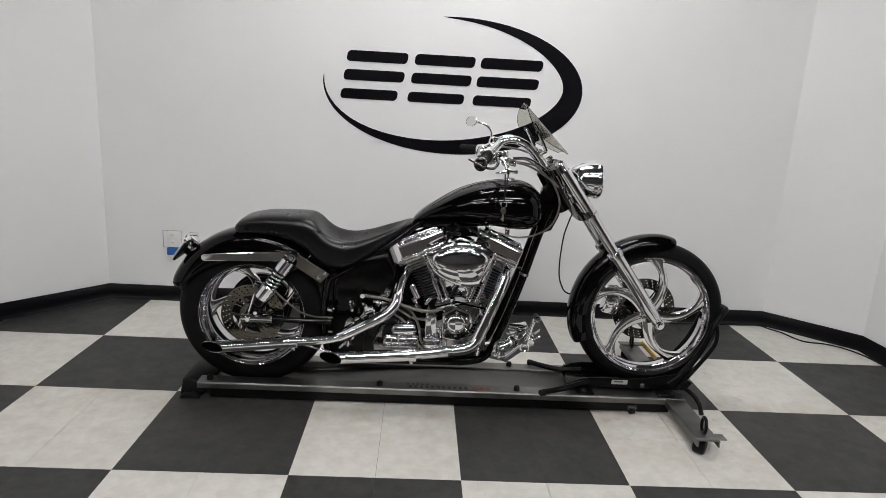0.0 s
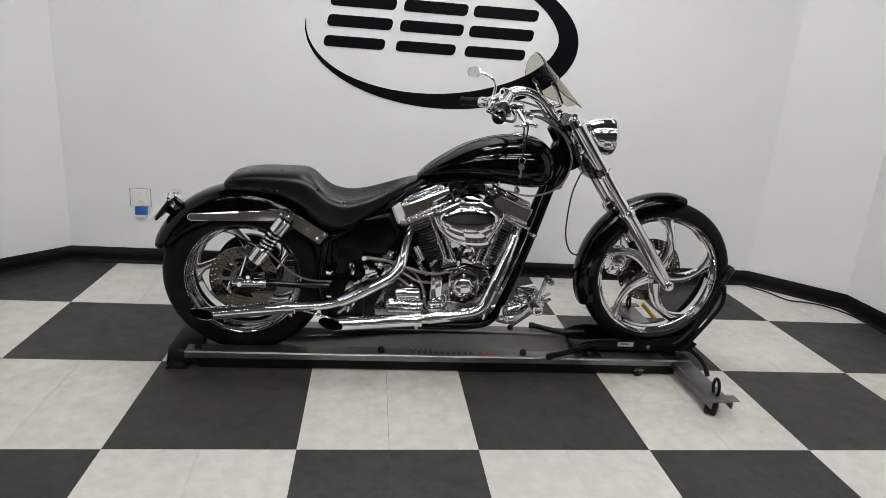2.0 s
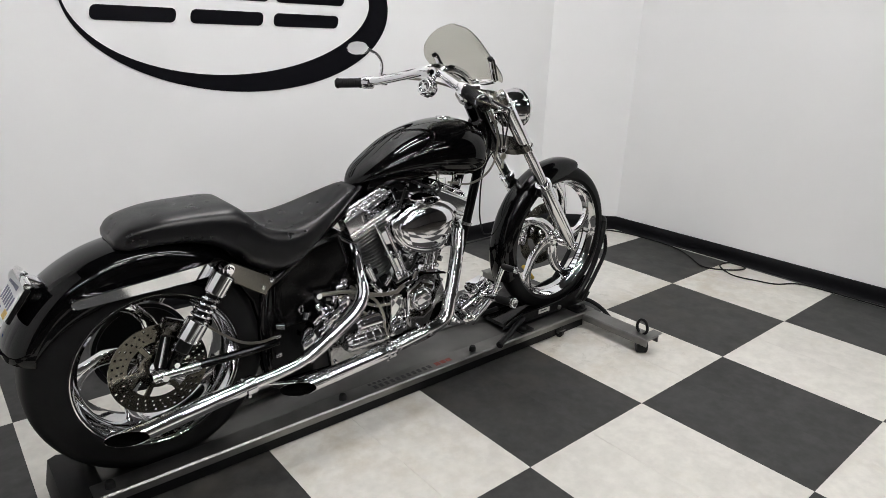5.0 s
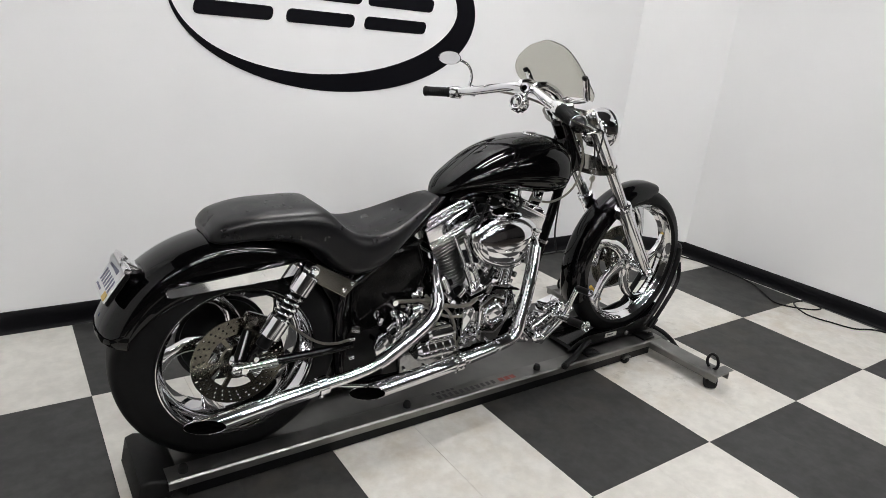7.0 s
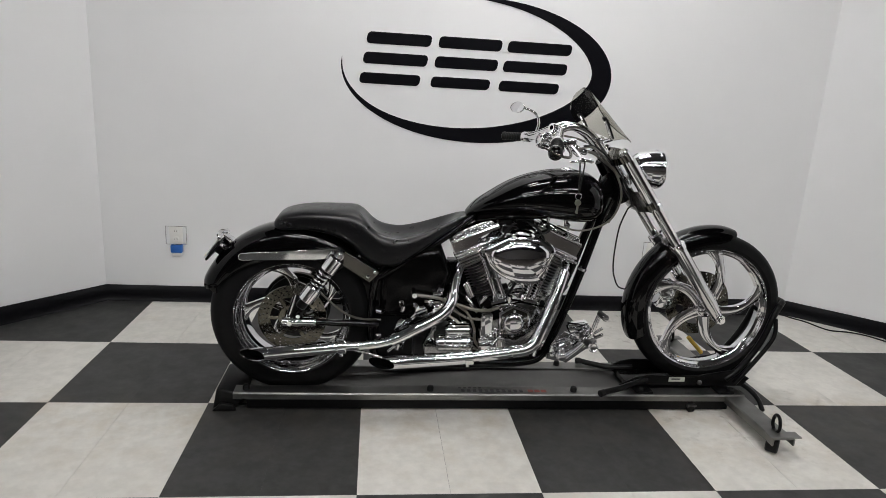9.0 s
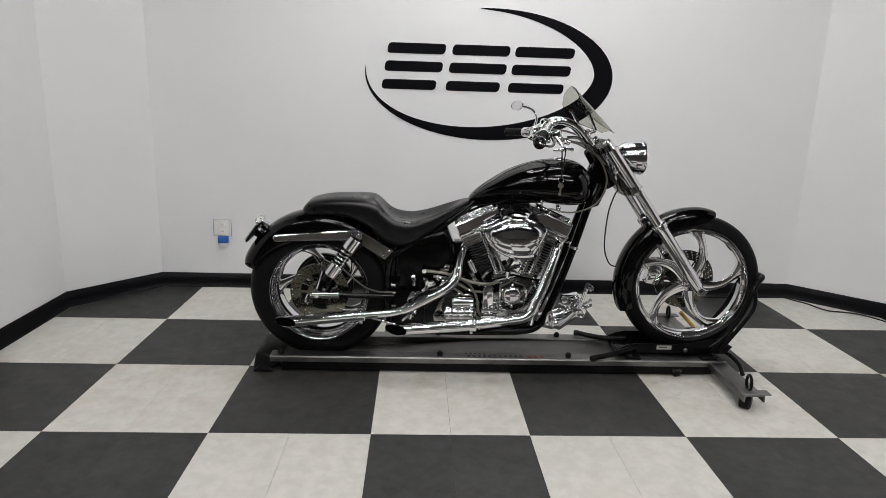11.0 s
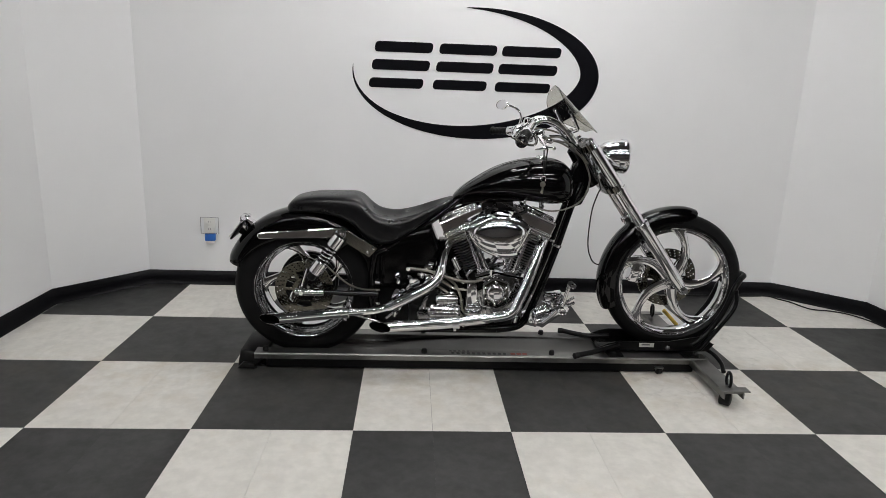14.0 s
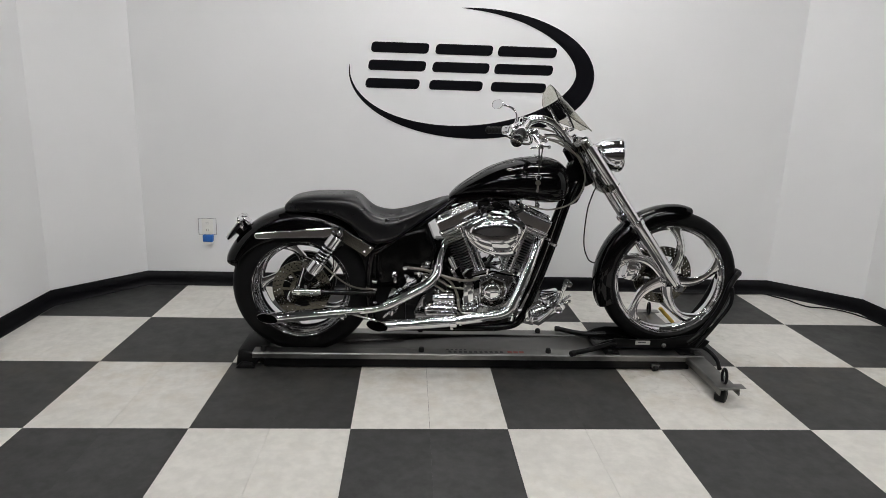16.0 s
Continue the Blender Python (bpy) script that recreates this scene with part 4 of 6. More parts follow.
# flyscreen
sc = new("flyscreen")
sc.parent = bike
lowp, highp = V((1.030, 0, 1.124)), V((0.836, 0, 1.316))
vd = (highp - lowp).normalized()
nd = V((vd.z, 0, -vd.x))
SL = (highp - lowp).length
bm = bmesh.new()
nu, nv = 24, 26
grid = {}
for sgn in (0, 1):
    for j in range(nv + 1):
        v = j / nv
        hw = 0.082 + 0.092 * math.sin(min(v / 0.55, 1) * math.pi / 2) if v < 0.55 else 0.174 * max(0.0, 1 - ((v - 0.55) / 0.45) ** 2.4) ** 0.5
        hw = max(hw, 0.012)
        for i in range(nu + 1):
            u = -1 + 2 * i / nu
            y = u * hw + 0.014
            back = 2.0 * y * y
            grid[sgn, i, j] = bm.verts.new(lowp + vd * (SL * v) + V((0, y, 0)) - nd * back + nd * (0.003 * sgn))
for sgn in (0, 1):
    for j in range(nv):
        for i in range(nu):
            bm.faces.new((grid[sgn, i, j], grid[sgn, i + 1, j], grid[sgn, i + 1, j + 1], grid[sgn, i, j + 1]))
for j in range(nv):
    for i in (0, nu):
        bm.faces.new((grid[0, i, j], grid[0, i, j + 1], grid[1, i, j + 1], grid[1, i, j]))
for i in range(nu):
    for j in (0, nv):
        bm.faces.new((grid[0, i, j], grid[0, i + 1, j], grid[1, i + 1, j], grid[1, i, j]))
part("screen", bm, SMOKE, sc, "smoke-tinted acrylic flyscreen", angle=50)
for s in (-1, 1):
    top, foot, hub = V((0.876, s * 0.152, 1.206)), V((0.918, s * 0.135, 1.130)), V((0.910, s * 0.050, 1.122))
    along = (foot - top).normalized()
    side = V((0, s, 0)) - along * along.y * s
    side.normalize()
    rot = Matrix((along, side, along.cross(side))).transposed().to_4x4()
    mid = Matrix.Translation(top.lerp(foot, 0.5)) @ rot
    part("mount_strip", box(((foot - top).length, 0.020, 0.006), mid, 0.002), CHROME, sc, "chrome screen mounting strip")
    part("mount_pad", box(((foot - top).length * 0.94, 0.024, 0.006), mid @ pose(0, 0, math.copysign(0.006, along.cross(side).dot(nd))), 0.002), SATIN, sc, "black rubber mounting pad")
    part("mount_clip", box((0.016, 0.020, 0.014), Matrix.Translation(top) @ rot, 0.004), SATIN, sc, "black screen clip")
    part("mount_arm", tube([foot, foot.lerp(hub, 0.5) - V((0.004, 0, 0.006)), hub, V((0.930, s * 0.040, 1.082))], 0.0075, 12), CHROME, sc, "chrome screen clamp arm")
    part("mount_ball", lathe([(0, -0.013), (0.009, -0.010), (0.013, 0), (0.009, 0.010), (0, 0.013)], hub, (0, 1, 0), 18), CHROME, sc, "chrome clamp knob")

# cables and hoses on the front
cb = new("control_cables")
cb.parent = bike
part("throttle_cable", tube([(0.75, -0.28, 1.10), (0.83, -0.20, 1.10), (0.91, -0.12, 1.05), (0.975, -0.085, 0.99), (1.008, -0.08, 0.91), (0.985, -0.09, 0.83), (0.93, -0.10, 0.785), (0.84, -0.11, 0.765), (0.75, -0.10, 0.78)], 0.0040, 8), HOSE, cb, "black throttle cable")
part("idle_cable", tube([(0.75, -0.275, 1.095), (0.84, -0.18, 1.075), (0.93, -0.09, 1.03), (1.00, -0.06, 0.98)], 0.0042, 8), HOSE, cb, "braided control cable")
part("brake_line", tube([(0.77, -0.27, 1.11), (0.85, -0.17, 1.10), (0.95, -0.08, 1.04), (1.03, -0.05, 0.95), (1.075, -0.03, 0.87), (1.085, 0.03, 0.83), (1.072, 0.06, 0.74), (1.066, 0.06, 0.60), (1.082, 0.06, 0.52), (1.13, 0.08, 0.47), (1.25, 0.10, 0.47), (1.32, 0.11, 0.47)], 0.0034, 8), RUBBER, cb, "thin grey front brake line")
part("clutch_cable", tube([(0.765, 0.290, 1.114), (0.852, 0.190, 1.112), (0.910, 0.112, 1.096), (0.952, 0.060, 1.070), (0.985, 0.045, 1.02), (0.985, 0.05, 0.92), (0.925, 0.07, 0.75), (0.87, 0.10, 0.55), (0.79, 0.11, 0.35)], 0.0046, 8), HOSE, cb, "braided clutch cable")
part("switch_wire", tube([(0.72, -0.26, 1.10), (0.80, -0.19, 1.088), (0.88, -0.12, 1.072), (0.940, -0.065, 1.050), (0.978, -0.050, 1.01), (1.0, -0.050, 0.98)], 0.0038, 8), HOSE, cb, "braided switch wire")

# front caliper
fc = new("front_caliper")
fc.parent = bike
bm = box((0.075, 0.055, 0.11), pose(1.325, 0.072, 0.445, 0, 12, 0), 0.012)
add_box(bm, (0.05, 0.07, 0.05), pose(1.325, 0.075, 0.445, 0, 12, 0), 0.010)
add_rod(bm, (1.325, 0.10, 0.475), (1.325, 0.112, 0.475), 0.017, 16)
add_rod(bm, (1.325, 0.10, 0.415), (1.325, 0.112, 0.415), 0.017, 16)
part("caliper_body", bm, CHROME, fc, "chrome front brake caliper")
part("caliper_bracket", slab([(1.31, 0.52), (1.35, 0.52), (1.47, 0.43), (1.50, 0.40), (1.46, 0.38), (1.36, 0.42)], 0.086, 0.096, 0.003), CHROME, fc, "chrome caliper bracket")
rc = new("rear_caliper")
rc.parent = bike
bm = box((0.085, 0.045, 0.050), pose(-0.232, -0.100, 0.482, 0, 25, 0), 0.012)
add_rod(bm, (-0.255, -0.12, 0.495), (-0.255, -0.130, 0.495), 0.013, 14)
add_rod(bm, (-0.212, -0.12, 0.475), (-0.212, -0.130, 0.475), 0.013, 14)
part("caliper_body", bm, DIM_CHROME, rc, "polished rear brake caliper, darkened for dark reflections", angle=25)
part("caliper_bracket", slab([(-0.272, 0.47), (-0.245, 0.47), (-0.262, 0.40), (-0.258, 0.36), (-0.295, 0.352), (-0.300, 0.39)], -0.104, -0.096, 0.003), SATIN, rc, "black caliper bracket", angle=25)
part("bracket_stay", add_rod(bmesh.new(), (-0.262, -0.112, 0.470), (-0.288, -0.114, 0.385), 0.005, 10), CHROME, rc, "chrome bracket stay")
part("brake_hose", tube([(-0.172, -0.150, 0.500), (-0.125, -0.152, 0.455), (-0.065, -0.148, 0.408), (-0.005, -0.138, 0.386), (0.056, -0.120, 0.379)], 0.004, 8), HOSE, rc, "braided rear brake hose")

# ---- engine ----
en = new("engine")
en.parent = bike


def cyl(name, top, tilt, off):
    """One finned cylinder with head and rocker box; tilt leans it from upright."""
    g = new(name)
    g.parent = bike
    ax = V((math.sin(tilt), 0, math.cos(tilt)))
    fw = V((math.cos(tilt), 0, -math.sin(tilt)))
    rot = Matrix(((fw.x, 0, ax.x, 0), (0, 1, 0, 0), (fw.z, 0, ax.z, 0), (0, 0, 0, 1)))
    at = Matrix.Translation(top) @ rot
    bm = bmesh.new()
    add_rod(bm, at @ V((off, 0, -0.30)), at @ V((off, 0, -0.085)), 0.047, 28)
    part("barrel", bm, FINS, g, "black cylinder barrel")
    for k in range(12):
        z = -0.245 + k * 0.0128
        r = 0.066 - 0.005 * (k < 2)
        prof = [(0.045, -0.0018), (r, -0.0011), (r + 0.0008, 0), (r, 0.0011), (0.045, 0.0018)]
        part("fin", lathe(prof, at @ V((off, 0, z)), ax, 28), FINEDGE, g)
    for k in range(4):
        z = -0.086 + k * 0.012
        part("head_fin", box((0.150 - 0.004 * k, 0.150, 0.0055), at @ pose(off * 0.7, 0, z), 0.002, 1), FINEDGE, g, "bare-edged head fin")
    part("head", box((0.118, 0.125, 0.055), at @ pose(off, 0, -0.062), 0.006), CAST, g, "aluminium cylinder head")
    for k, w in enumerate((0.208, 0.216)):
        part("rocker_roll", box((w, 0.154 + 0.008 * k, 0.0145), at @ pose(0, 0, -0.041 + 0.0140 * k), 0.0062, 4), CHROME, g, "rounded chrome rocker box base")
    part("rocker_middle", box((0.206, 0.146, 0.050), at @ pose(0, 0, 0.002), 0.003, 2), CHROME, g, "chrome rocker box", angle=18)
    bm = box((0.206, 0.146, 0.012), at @ pose(0, 0, 0.032), 0.0055, 4)
    add_box(bm, (0.176, 0.112, 0.022), at @ pose(0, 0, 0.046), 0.010, 4)
    part("rocker_cover", bm, CHROME, g, "chrome rocker cover")
    for sx in (-0.080, -0.028, 0.028, 0.080):
        part("cover_bolt", lathe([(0.0085, -0.004), (0.0085, 0.010), (0.006, 0.013), (0, 0.013)], at @ V((sx, -0.063, 0.037)), ax, 12), CHROME, g)
    return g, at


TR, TF = radians(-24), radians(23)
rear_c, at_r = cyl("rear_cylinder", V((0.440, 0, 0.705)), TR, -0.038)
front_c, at_f = cyl("front_cylinder", V((0.766, 0, 0.705)), TF, 0.035)

bm = bmesh.new()
add_lathe(bm, [(0, -0.085), (0.115, -0.085), (0.128, -0.075), (0.132, 0.0), (0.128, 0.075), (0.115, 0.085), (0, 0.085)], (0.590, 0, 0.312), (0, 1, 0), 48)
add_box(bm, (0.30, 0.15, 0.07), pose(0.585, 0, 0.205), 0.02)
part("crankcase", bm, CAST, en, "polished aluminium crankcase", angle=35)
# cam cover with ring and polished plate
part("cam_cover", lathe([(0, -0.172), (0.024, -0.171), (0.036, -0.168), (0.042, -0.162), (0.044, -0.154), (0.049, -0.152), (0.049, -0.14), (0, -0.14)], (0.598, 0, 0.384), (0, 1, 0), 44), CHROME, en, "domed chrome cam cover", angle=35)
part("cam_plate", slab([(0.536, 0.425), (0.592, 0.460), (0.658, 0.436), (0.672, 0.380), (0.654, 0.326), (0.613, 0.300), (0.540, 0.318)], -0.152, -0.13, 0.006), CHROME, en, "faceted chrome cam plate", angle=25)
part("cam_recess", slab([(0.546, 0.420), (0.593, 0.449), (0.648, 0.429), (0.660, 0.380), (0.644, 0.334), (0.611, 0.311), (0.550, 0.326)], -0.1535, -0.150, 0.001), DIM_CHROME, en, "polished face, darkened for dark reflections", angle=25)
for k in range(6):
    a = math.radians(30 + 60 * k)
    part("cam_bolt", lathe([(0.006, 0), (0.006, 0.006), (0.003, 0.008), (0, 0.008)], (0.598 + 0.052 * math.cos(a), -0.153, 0.384 + 0.052 * math.sin(a)), (0, -1, 0), 10), CHROME, en)
part("gear_case", slab([(0.50, 0.26), (0.73, 0.26), (0.735, 0.36), (0.70, 0.45), (0.63, 0.47), (0.54, 0.45), (0.49, 0.38)], -0.135, -0.07, 0.012), CAST, en, "polished gear case", angle=30)
for k in range(3):
    part("case_rib", box((0.006, 0.020, 0.075), pose(0.515 + 0.020 * k, -0.139, 0.318, 0, -8, 0), 0.002), CHROME, en, "polished case rib")
# flat dark patches paint the shade of gaps in the case
part("recess_shade", slab([(0.655, 0.275), (0.715, 0.285), (0.712, 0.34), (0.685, 0.335)], -0.138, -0.133, 0.002), DARK, en, "dark patch painted as shade on the gear case")
part("recess_shade", slab([(0.510, 0.385), (0.545, 0.40), (0.545, 0.435), (0.52, 0.43)], -0.138, -0.133, 0.002), DARK, en, "dark patch painted as shade on the gear case")
part("vent_fitting", add_rod(bmesh.new(), (0.575, -0.14, 0.465), (0.575, -0.155, 0.50), 0.010, 8), CHROME, en, "chrome vent fitting")
# lifter blocks and push rod tubes
for base, tops in (((0.545, -0.105, 0.450), ((0.450, 0.662), (0.490, 0.656))), ((0.665, -0.105, 0.450), ((0.715, 0.662), (0.752, 0.655)))):
    part("lifter_block", box((0.075, 0.05, 0.055), pose(base[0], base[1], base[2], 0, -20 if base[0] < 0.6 else 20, 0), 0.008), CHROME, en, "chrome lifter block")
    for i, (tx, tz) in enumerate(tops):
        b0 = V((base[0] + (-0.015 if i == 0 else 0.018), base[1] - 0.005, base[2] + 0.02))
        t0 = V((tx, -0.082, tz))
        m = b0.lerp(t0, 0.45)
        bm = add_rod(bmesh.new(), b0, m, 0.0095, 14)
        add_rod(bm, m, t0, 0.0068, 14)
        add_rod(bm, b0, b0.lerp(t0, 0.06), 0.015, 14)
        add_rod(bm, m - (t0 - b0) * 0.02, m + (t0 - b0) * 0.02, 0.0145, 14)
        part("pushrod_tube", bm, CHROME, en, "chrome pushrod tube")
# air cleaner
ac = new("air_cleaner")
ac.parent = bike
teardrop = [(0.457, 0.672), (0.474, 0.632), (0.520, 0.589), (0.588, 0.560), (0.645, 0.555), (0.686, 0.563), (0.704, 0.590), (0.722, 0.640), (0.738, 0.688), (0.724, 0.712), (0.678, 0.736), (0.610, 0.748), (0.545, 0.738), (0.487, 0.710), (0.461, 0.690)]
edge = catmull([V((x, 0, z)) for x, z in teardrop + teardrop[:1]], 6)[:-1]
AC = V((0.598, 0, 0.655))


def drop_rings(steps):
    """Rings of the teardrop outline: depth, size, and how far its middle is eased towards an oval."""
    out = []
    for y, k, oval in steps:
        row = []
        for p in edge:
            q = p - AC
            a = math.atan2(q.z / 0.082, q.x / 0.134)
            e = V((0.134 * math.cos(a), 0, 0.082 * math.sin(a)))
            row.append(AC + q.lerp(e, oval) * k + V((0, y, -0.026 * max(0.0, 0.86 - k))))
        out.append(row)
    return out


dome = [(-0.1735 - 0.027 * math.sqrt(max(0.0, 1 - (k / 0.86) ** 2)), k, 0.5 + 0.5 * (1 - k / 0.86)) for k in (0.855, 0.84, 0.80, 0.73, 0.64, 0.53, 0.40, 0.25, 0.10)]
part("cover", add_rings(bmesh.new(), drop_rings([(-0.146, 0.95, 0), (-0.150, 1.0, 0), (-0.163, 1.0, 0), (-0.167, 0.985, 0), (-0.170, 0.955, 0.1), (-0.173, 0.90, 0.3), (-0.1735, 0.86, 0.5)] + dome)), CHROME, ac, "large chrome teardrop air cleaner cover", angle=32)
part("backing_plate", add_rings(bmesh.new(), drop_rings([(-0.126, 0.90, 0), (-0.130, 0.94, 0), (-0.1455, 0.94, 0)])), CHROME, ac, "chrome backing plate")
for dx in (-0.016, 0.016):
    part("emblem", box((0.020, 0.003, 0.0035), pose(0.600 + dx, -0.2005, 0.637), 0.001, 1), POLISHED, ac, "small blank emblem bar")
part("cover_screw", lathe([(0.006, 0), (0.006, 0.004), (0.003, 0.006), (0, 0.006)], (0.690, -0.170, 0.577), (0, -1, 0), 12), SATIN, ac, "black cover screw")
part("cover_screw", lathe([(0.006, 0), (0.006, 0.004), (0.003, 0.006), (0, 0.006)], (0.723, -0.170, 0.690), (0, -1, 0), 12), SATIN, ac, "black cover screw")
bm = add_rod(bmesh.new(), (0.602, -0.135, 0.70), (0.602, -0.05, 0.70), 0.035, 20)
add_box(bm, (0.09, 0.08, 0.08), pose(0.602, -0.06, 0.685), 0.012)
part("carburettor", bm, CAST, ac, "aluminium carburettor")
part("visor", lathe([(0.024, -0.19), (0.032, -0.185), (0.036, -0.16), (0.034, -0.13)], (0.600, 0, 0.752), (0, 1, 0), 28, (0.50, 1.35)), CHROME, ac, "chrome breather bolt cover")
bm = box((0.15, 0.10, 0.045), pose(0.60, 0.0, 0.768), 0.008)
add_box(bm, (0.06, 0.14, 0.03), pose(0.57, 0.0, 0.748), 0.006)
part("top_mount", bm, SATIN, en, "black top motor mount and coil")
for x, z in ((0.545, 0.770), (0.585, 0.785), (0.640, 0.780), (0.665, 0.762)):
    part("mount_bolt", add_rod(bmesh.new(), (x, -0.05, z), (x, -0.075, z - 0.004), 0.009, 6), CHROME, en)

# oil pump, timer cover, oil lines
bm = box((0.055, 0.055, 0.075), pose(0.500, -0.118, 0.300), 0.008)
add_box(bm, (0.075, 0.03, 0.02), pose(0.500, -0.125, 0.345), 0.005)
part("oil_pump", bm, POLISHED, en, "polished oil pump")
for i, pts in enumerate([[(0.500, -0.14, 0.385), (0.46, -0.145, 0.395), (0.41, -0.14, 0.40), (0.36, -0.13, 0.425), (0.31, -0.12, 0.45), (0.24, -0.11, 0.455)],
                         [(0.475, -0.13, 0.265), (0.45, -0.14, 0.30), (0.44, -0.145, 0.36), (0.41, -0.14, 0.42), (0.36, -0.13, 0.455), (0.33, -0.11, 0.48)],
                         [(0.470, -0.12, 0.25), (0.425, -0.13, 0.29), (0.40, -0.13, 0.35), (0.37, -0.12, 0.38), (0.33, -0.10, 0.40)]]):
    part("oil_line", tube(pts, 0.0052, 10), HOSE, en, "braided oil line")
part("oil_line", tube([(0.315, -0.125, 0.472), (0.36, -0.146, 0.458), (0.43, -0.152, 0.440), (0.49, -0.148, 0.435), (0.535, -0.130, 0.442)], 0.0068, 10), HOSE, en, "braided oil line")
part("gear_plate", slab([(0.466, 0.292), (0.514, 0.290), (0.514, 0.418), (0.504, 0.426), (0.466, 0.422)], -0.152, -0.120, 0.005), CHROME, en, "polished flat gear plate", angle=25)
part("gear_foot", slab([(0.460, 0.282), (0.534, 0.280), (0.534, 0.318), (0.460, 0.320)], -0.160, -0.120, 0.005), CHROME, en, "polished plate foot", angle=25)
for x, z in ((0.476, 0.301), (0.518, 0.300), (0.475, 0.412), (0.506, 0.410)):
    part("plate_bolt", lathe([(0.0065, 0), (0.0065, 0.006), (0.004, 0.009), (0, 0.009)], (x, -0.160 if z < 0.31 else -0.152, z), (0, -1, 0), 10), CHROME, en)
# transmission, starter and side covers
bm = box((0.20, 0.14, 0.17), pose(0.30, -0.01, 0.30), 0.03, 3)
add_lathe(bm, [(0, -0.125), (0.045, -0.125), (0.058, -0.115), (0.062, -0.08), (0, -0.08)], (0.335, 0, 0.315), (0, 1, 0), 32)
part("gearbox", bm, FINS, en, "black gearbox case", angle=30)
bm = add_rod(bmesh.new(), (0.29, -0.135, 0.292), (0.44, -0.135, 0.292), 0.036, 24, bev=0.010)
add_rod(bm, (0.325, -0.145, 0.348), (0.425, -0.145, 0.348), 0.027, 20, bev=0.008)
for k in range(4):
    add_lathe(bm, [(0.036, -0.003), (0.0385, 0), (0.036, 0.003)], (0.325 + 0.03 * k, -0.135, 0.292), (1, 0, 0), 24)
part("starter_motor", bm, CHROME, en, "chrome starter motor", angle=35)
hy = part("brake_master", add_rod(bmesh.new(), (0.226, -0.10, 0.423), (0.226, -0.150, 0.423), 0.024, 24, bev=0.006), CHROME, en, "chrome rear hydraulic unit")
part("line_rod", tube([(0.195, -0.132, 0.488), (0.24, -0.135, 0.484), (0.30, -0.13, 0.474), (0.335, -0.12, 0.45)], 0.0065, 10), HOSE, en, "braided oil line")
part("banjo", add_rod(bmesh.new(), (0.196, -0.12, 0.488), (0.196, -0.145, 0.488), 0.010, 8), CHROME, en, "chrome banjo bolt")
for x, z, r, l, tilt in ((0.205, 0.400, 0.010, 0.045, 40), (0.205, 0.435, 0.009, 0.040, -20), (0.250, 0.385, 0.013, 0.060, 55), (0.275, 0.410, 0.011, 0.055, 62), (0.262, 0.455, 0.012, 0.030, 10), (0.297, 0.440, 0.016, 0.040, 75), (0.230, 0.365, 0.008, 0.050, 60), (0.290, 0.492, 0.010, 0.040, 80)):
    u = V((math.sin(radians(tilt)), -0.15, math.cos(radians(tilt)))) * (l / 2)
    c = V((x, -0.118, z))
    bm = add_rod(bmesh.new(), c - u, c + u, r, 14, bev=0.002)
    add_rod(bm, c + u * 0.2, c + u * 0.55, r * 1.35, 6)
    part("fitting", bm, CHROME, en, "chrome pipe fitting", angle=30)
part("relay", box((0.026, 0.026, 0.024), pose(0.300, -0.108, 0.505, 0, 15, 0), 0.004), CHROME, en, "chrome relay cover", angle=25)
part("keeper", lathe([(0.006, -0.003), (0.010, 0), (0.006, 0.003)], (0.148, -0.112, 0.443), (0, 1, 0), 16, (1.6, 1)), CHROME, en)
for z in (0.379, 0.315):
    part("hose_clip", box((0.020, 0.014, 0.012), pose(0.060, -0.118, z), 0.002), CHROME, en, "chrome hose clip", angle=25)
bm = slab([(0.147, 0.400), (0.134, 0.390), (0.121, 0.352), (0.147, 0.272), (0.160, 0.270), (0.179, 0.356), (0.160, 0.393)], -0.158, -0.140, 0.005)
part("exhaust_bracket", bm, CHROME, en, "chrome exhaust bracket")
part("clevis", add_rod(bmesh.new(), (0.055, -0.13, 0.42), (0.075, -0.145, 0.42), 0.012, 12), CHROME, en)
for x, z in ((0.15, 0.43), (0.135, 0.27), (0.205, 0.345), (0.46, 0.225), (0.70, 0.25)):
    part("fitting", add_rod(bmesh.new(), (x, -0.13, z - 0.012), (x + 0.004, -0.135, z + 0.014), 0.009, 8), CHROME, en)

bm = slab([(0.25, 0.20), (0.44, 0.205), (0.455, 0.25), (0.43, 0.36), (0.36, 0.385), (0.275, 0.35), (0.24, 0.27)], -0.118, -0.090, 0.010, seg=3)
part("gearbox_cover", bm, CAST, en, "cast gearbox end cover", angle=50)
for x, z in ((0.262, 0.225), (0.345, 0.215), (0.43, 0.222), (0.437, 0.29), (0.415, 0.352), (0.35, 0.372), (0.285, 0.340), (0.255, 0.28)):
    part("cover_bolt", lathe([(0.0065, 0), (0.0065, 0.007), (0.004, 0.010), (0, 0.010)], (x, -0.118, z), (0, -1, 0), 8), CHROME, en)
for x, z in ((0.515, 0.275), (0.60, 0.268), (0.70, 0.272), (0.722, 0.35), (0.70, 0.43), (0.545, 0.437), (0.50, 0.37)):
    part("case_bolt", lathe([(0.0065, 0), (0.0065, 0.007), (0.004, 0.010), (0, 0.010)], (x, -0.135, z), (0, -1, 0), 8), CHROME, en)
part("solenoid", add_rod(bmesh.new(), (0.398, -0.100, 0.535), (0.430, -0.100, 0.472), 0.015, 20, bev=0.005), CHROME, en, "chrome solenoid")
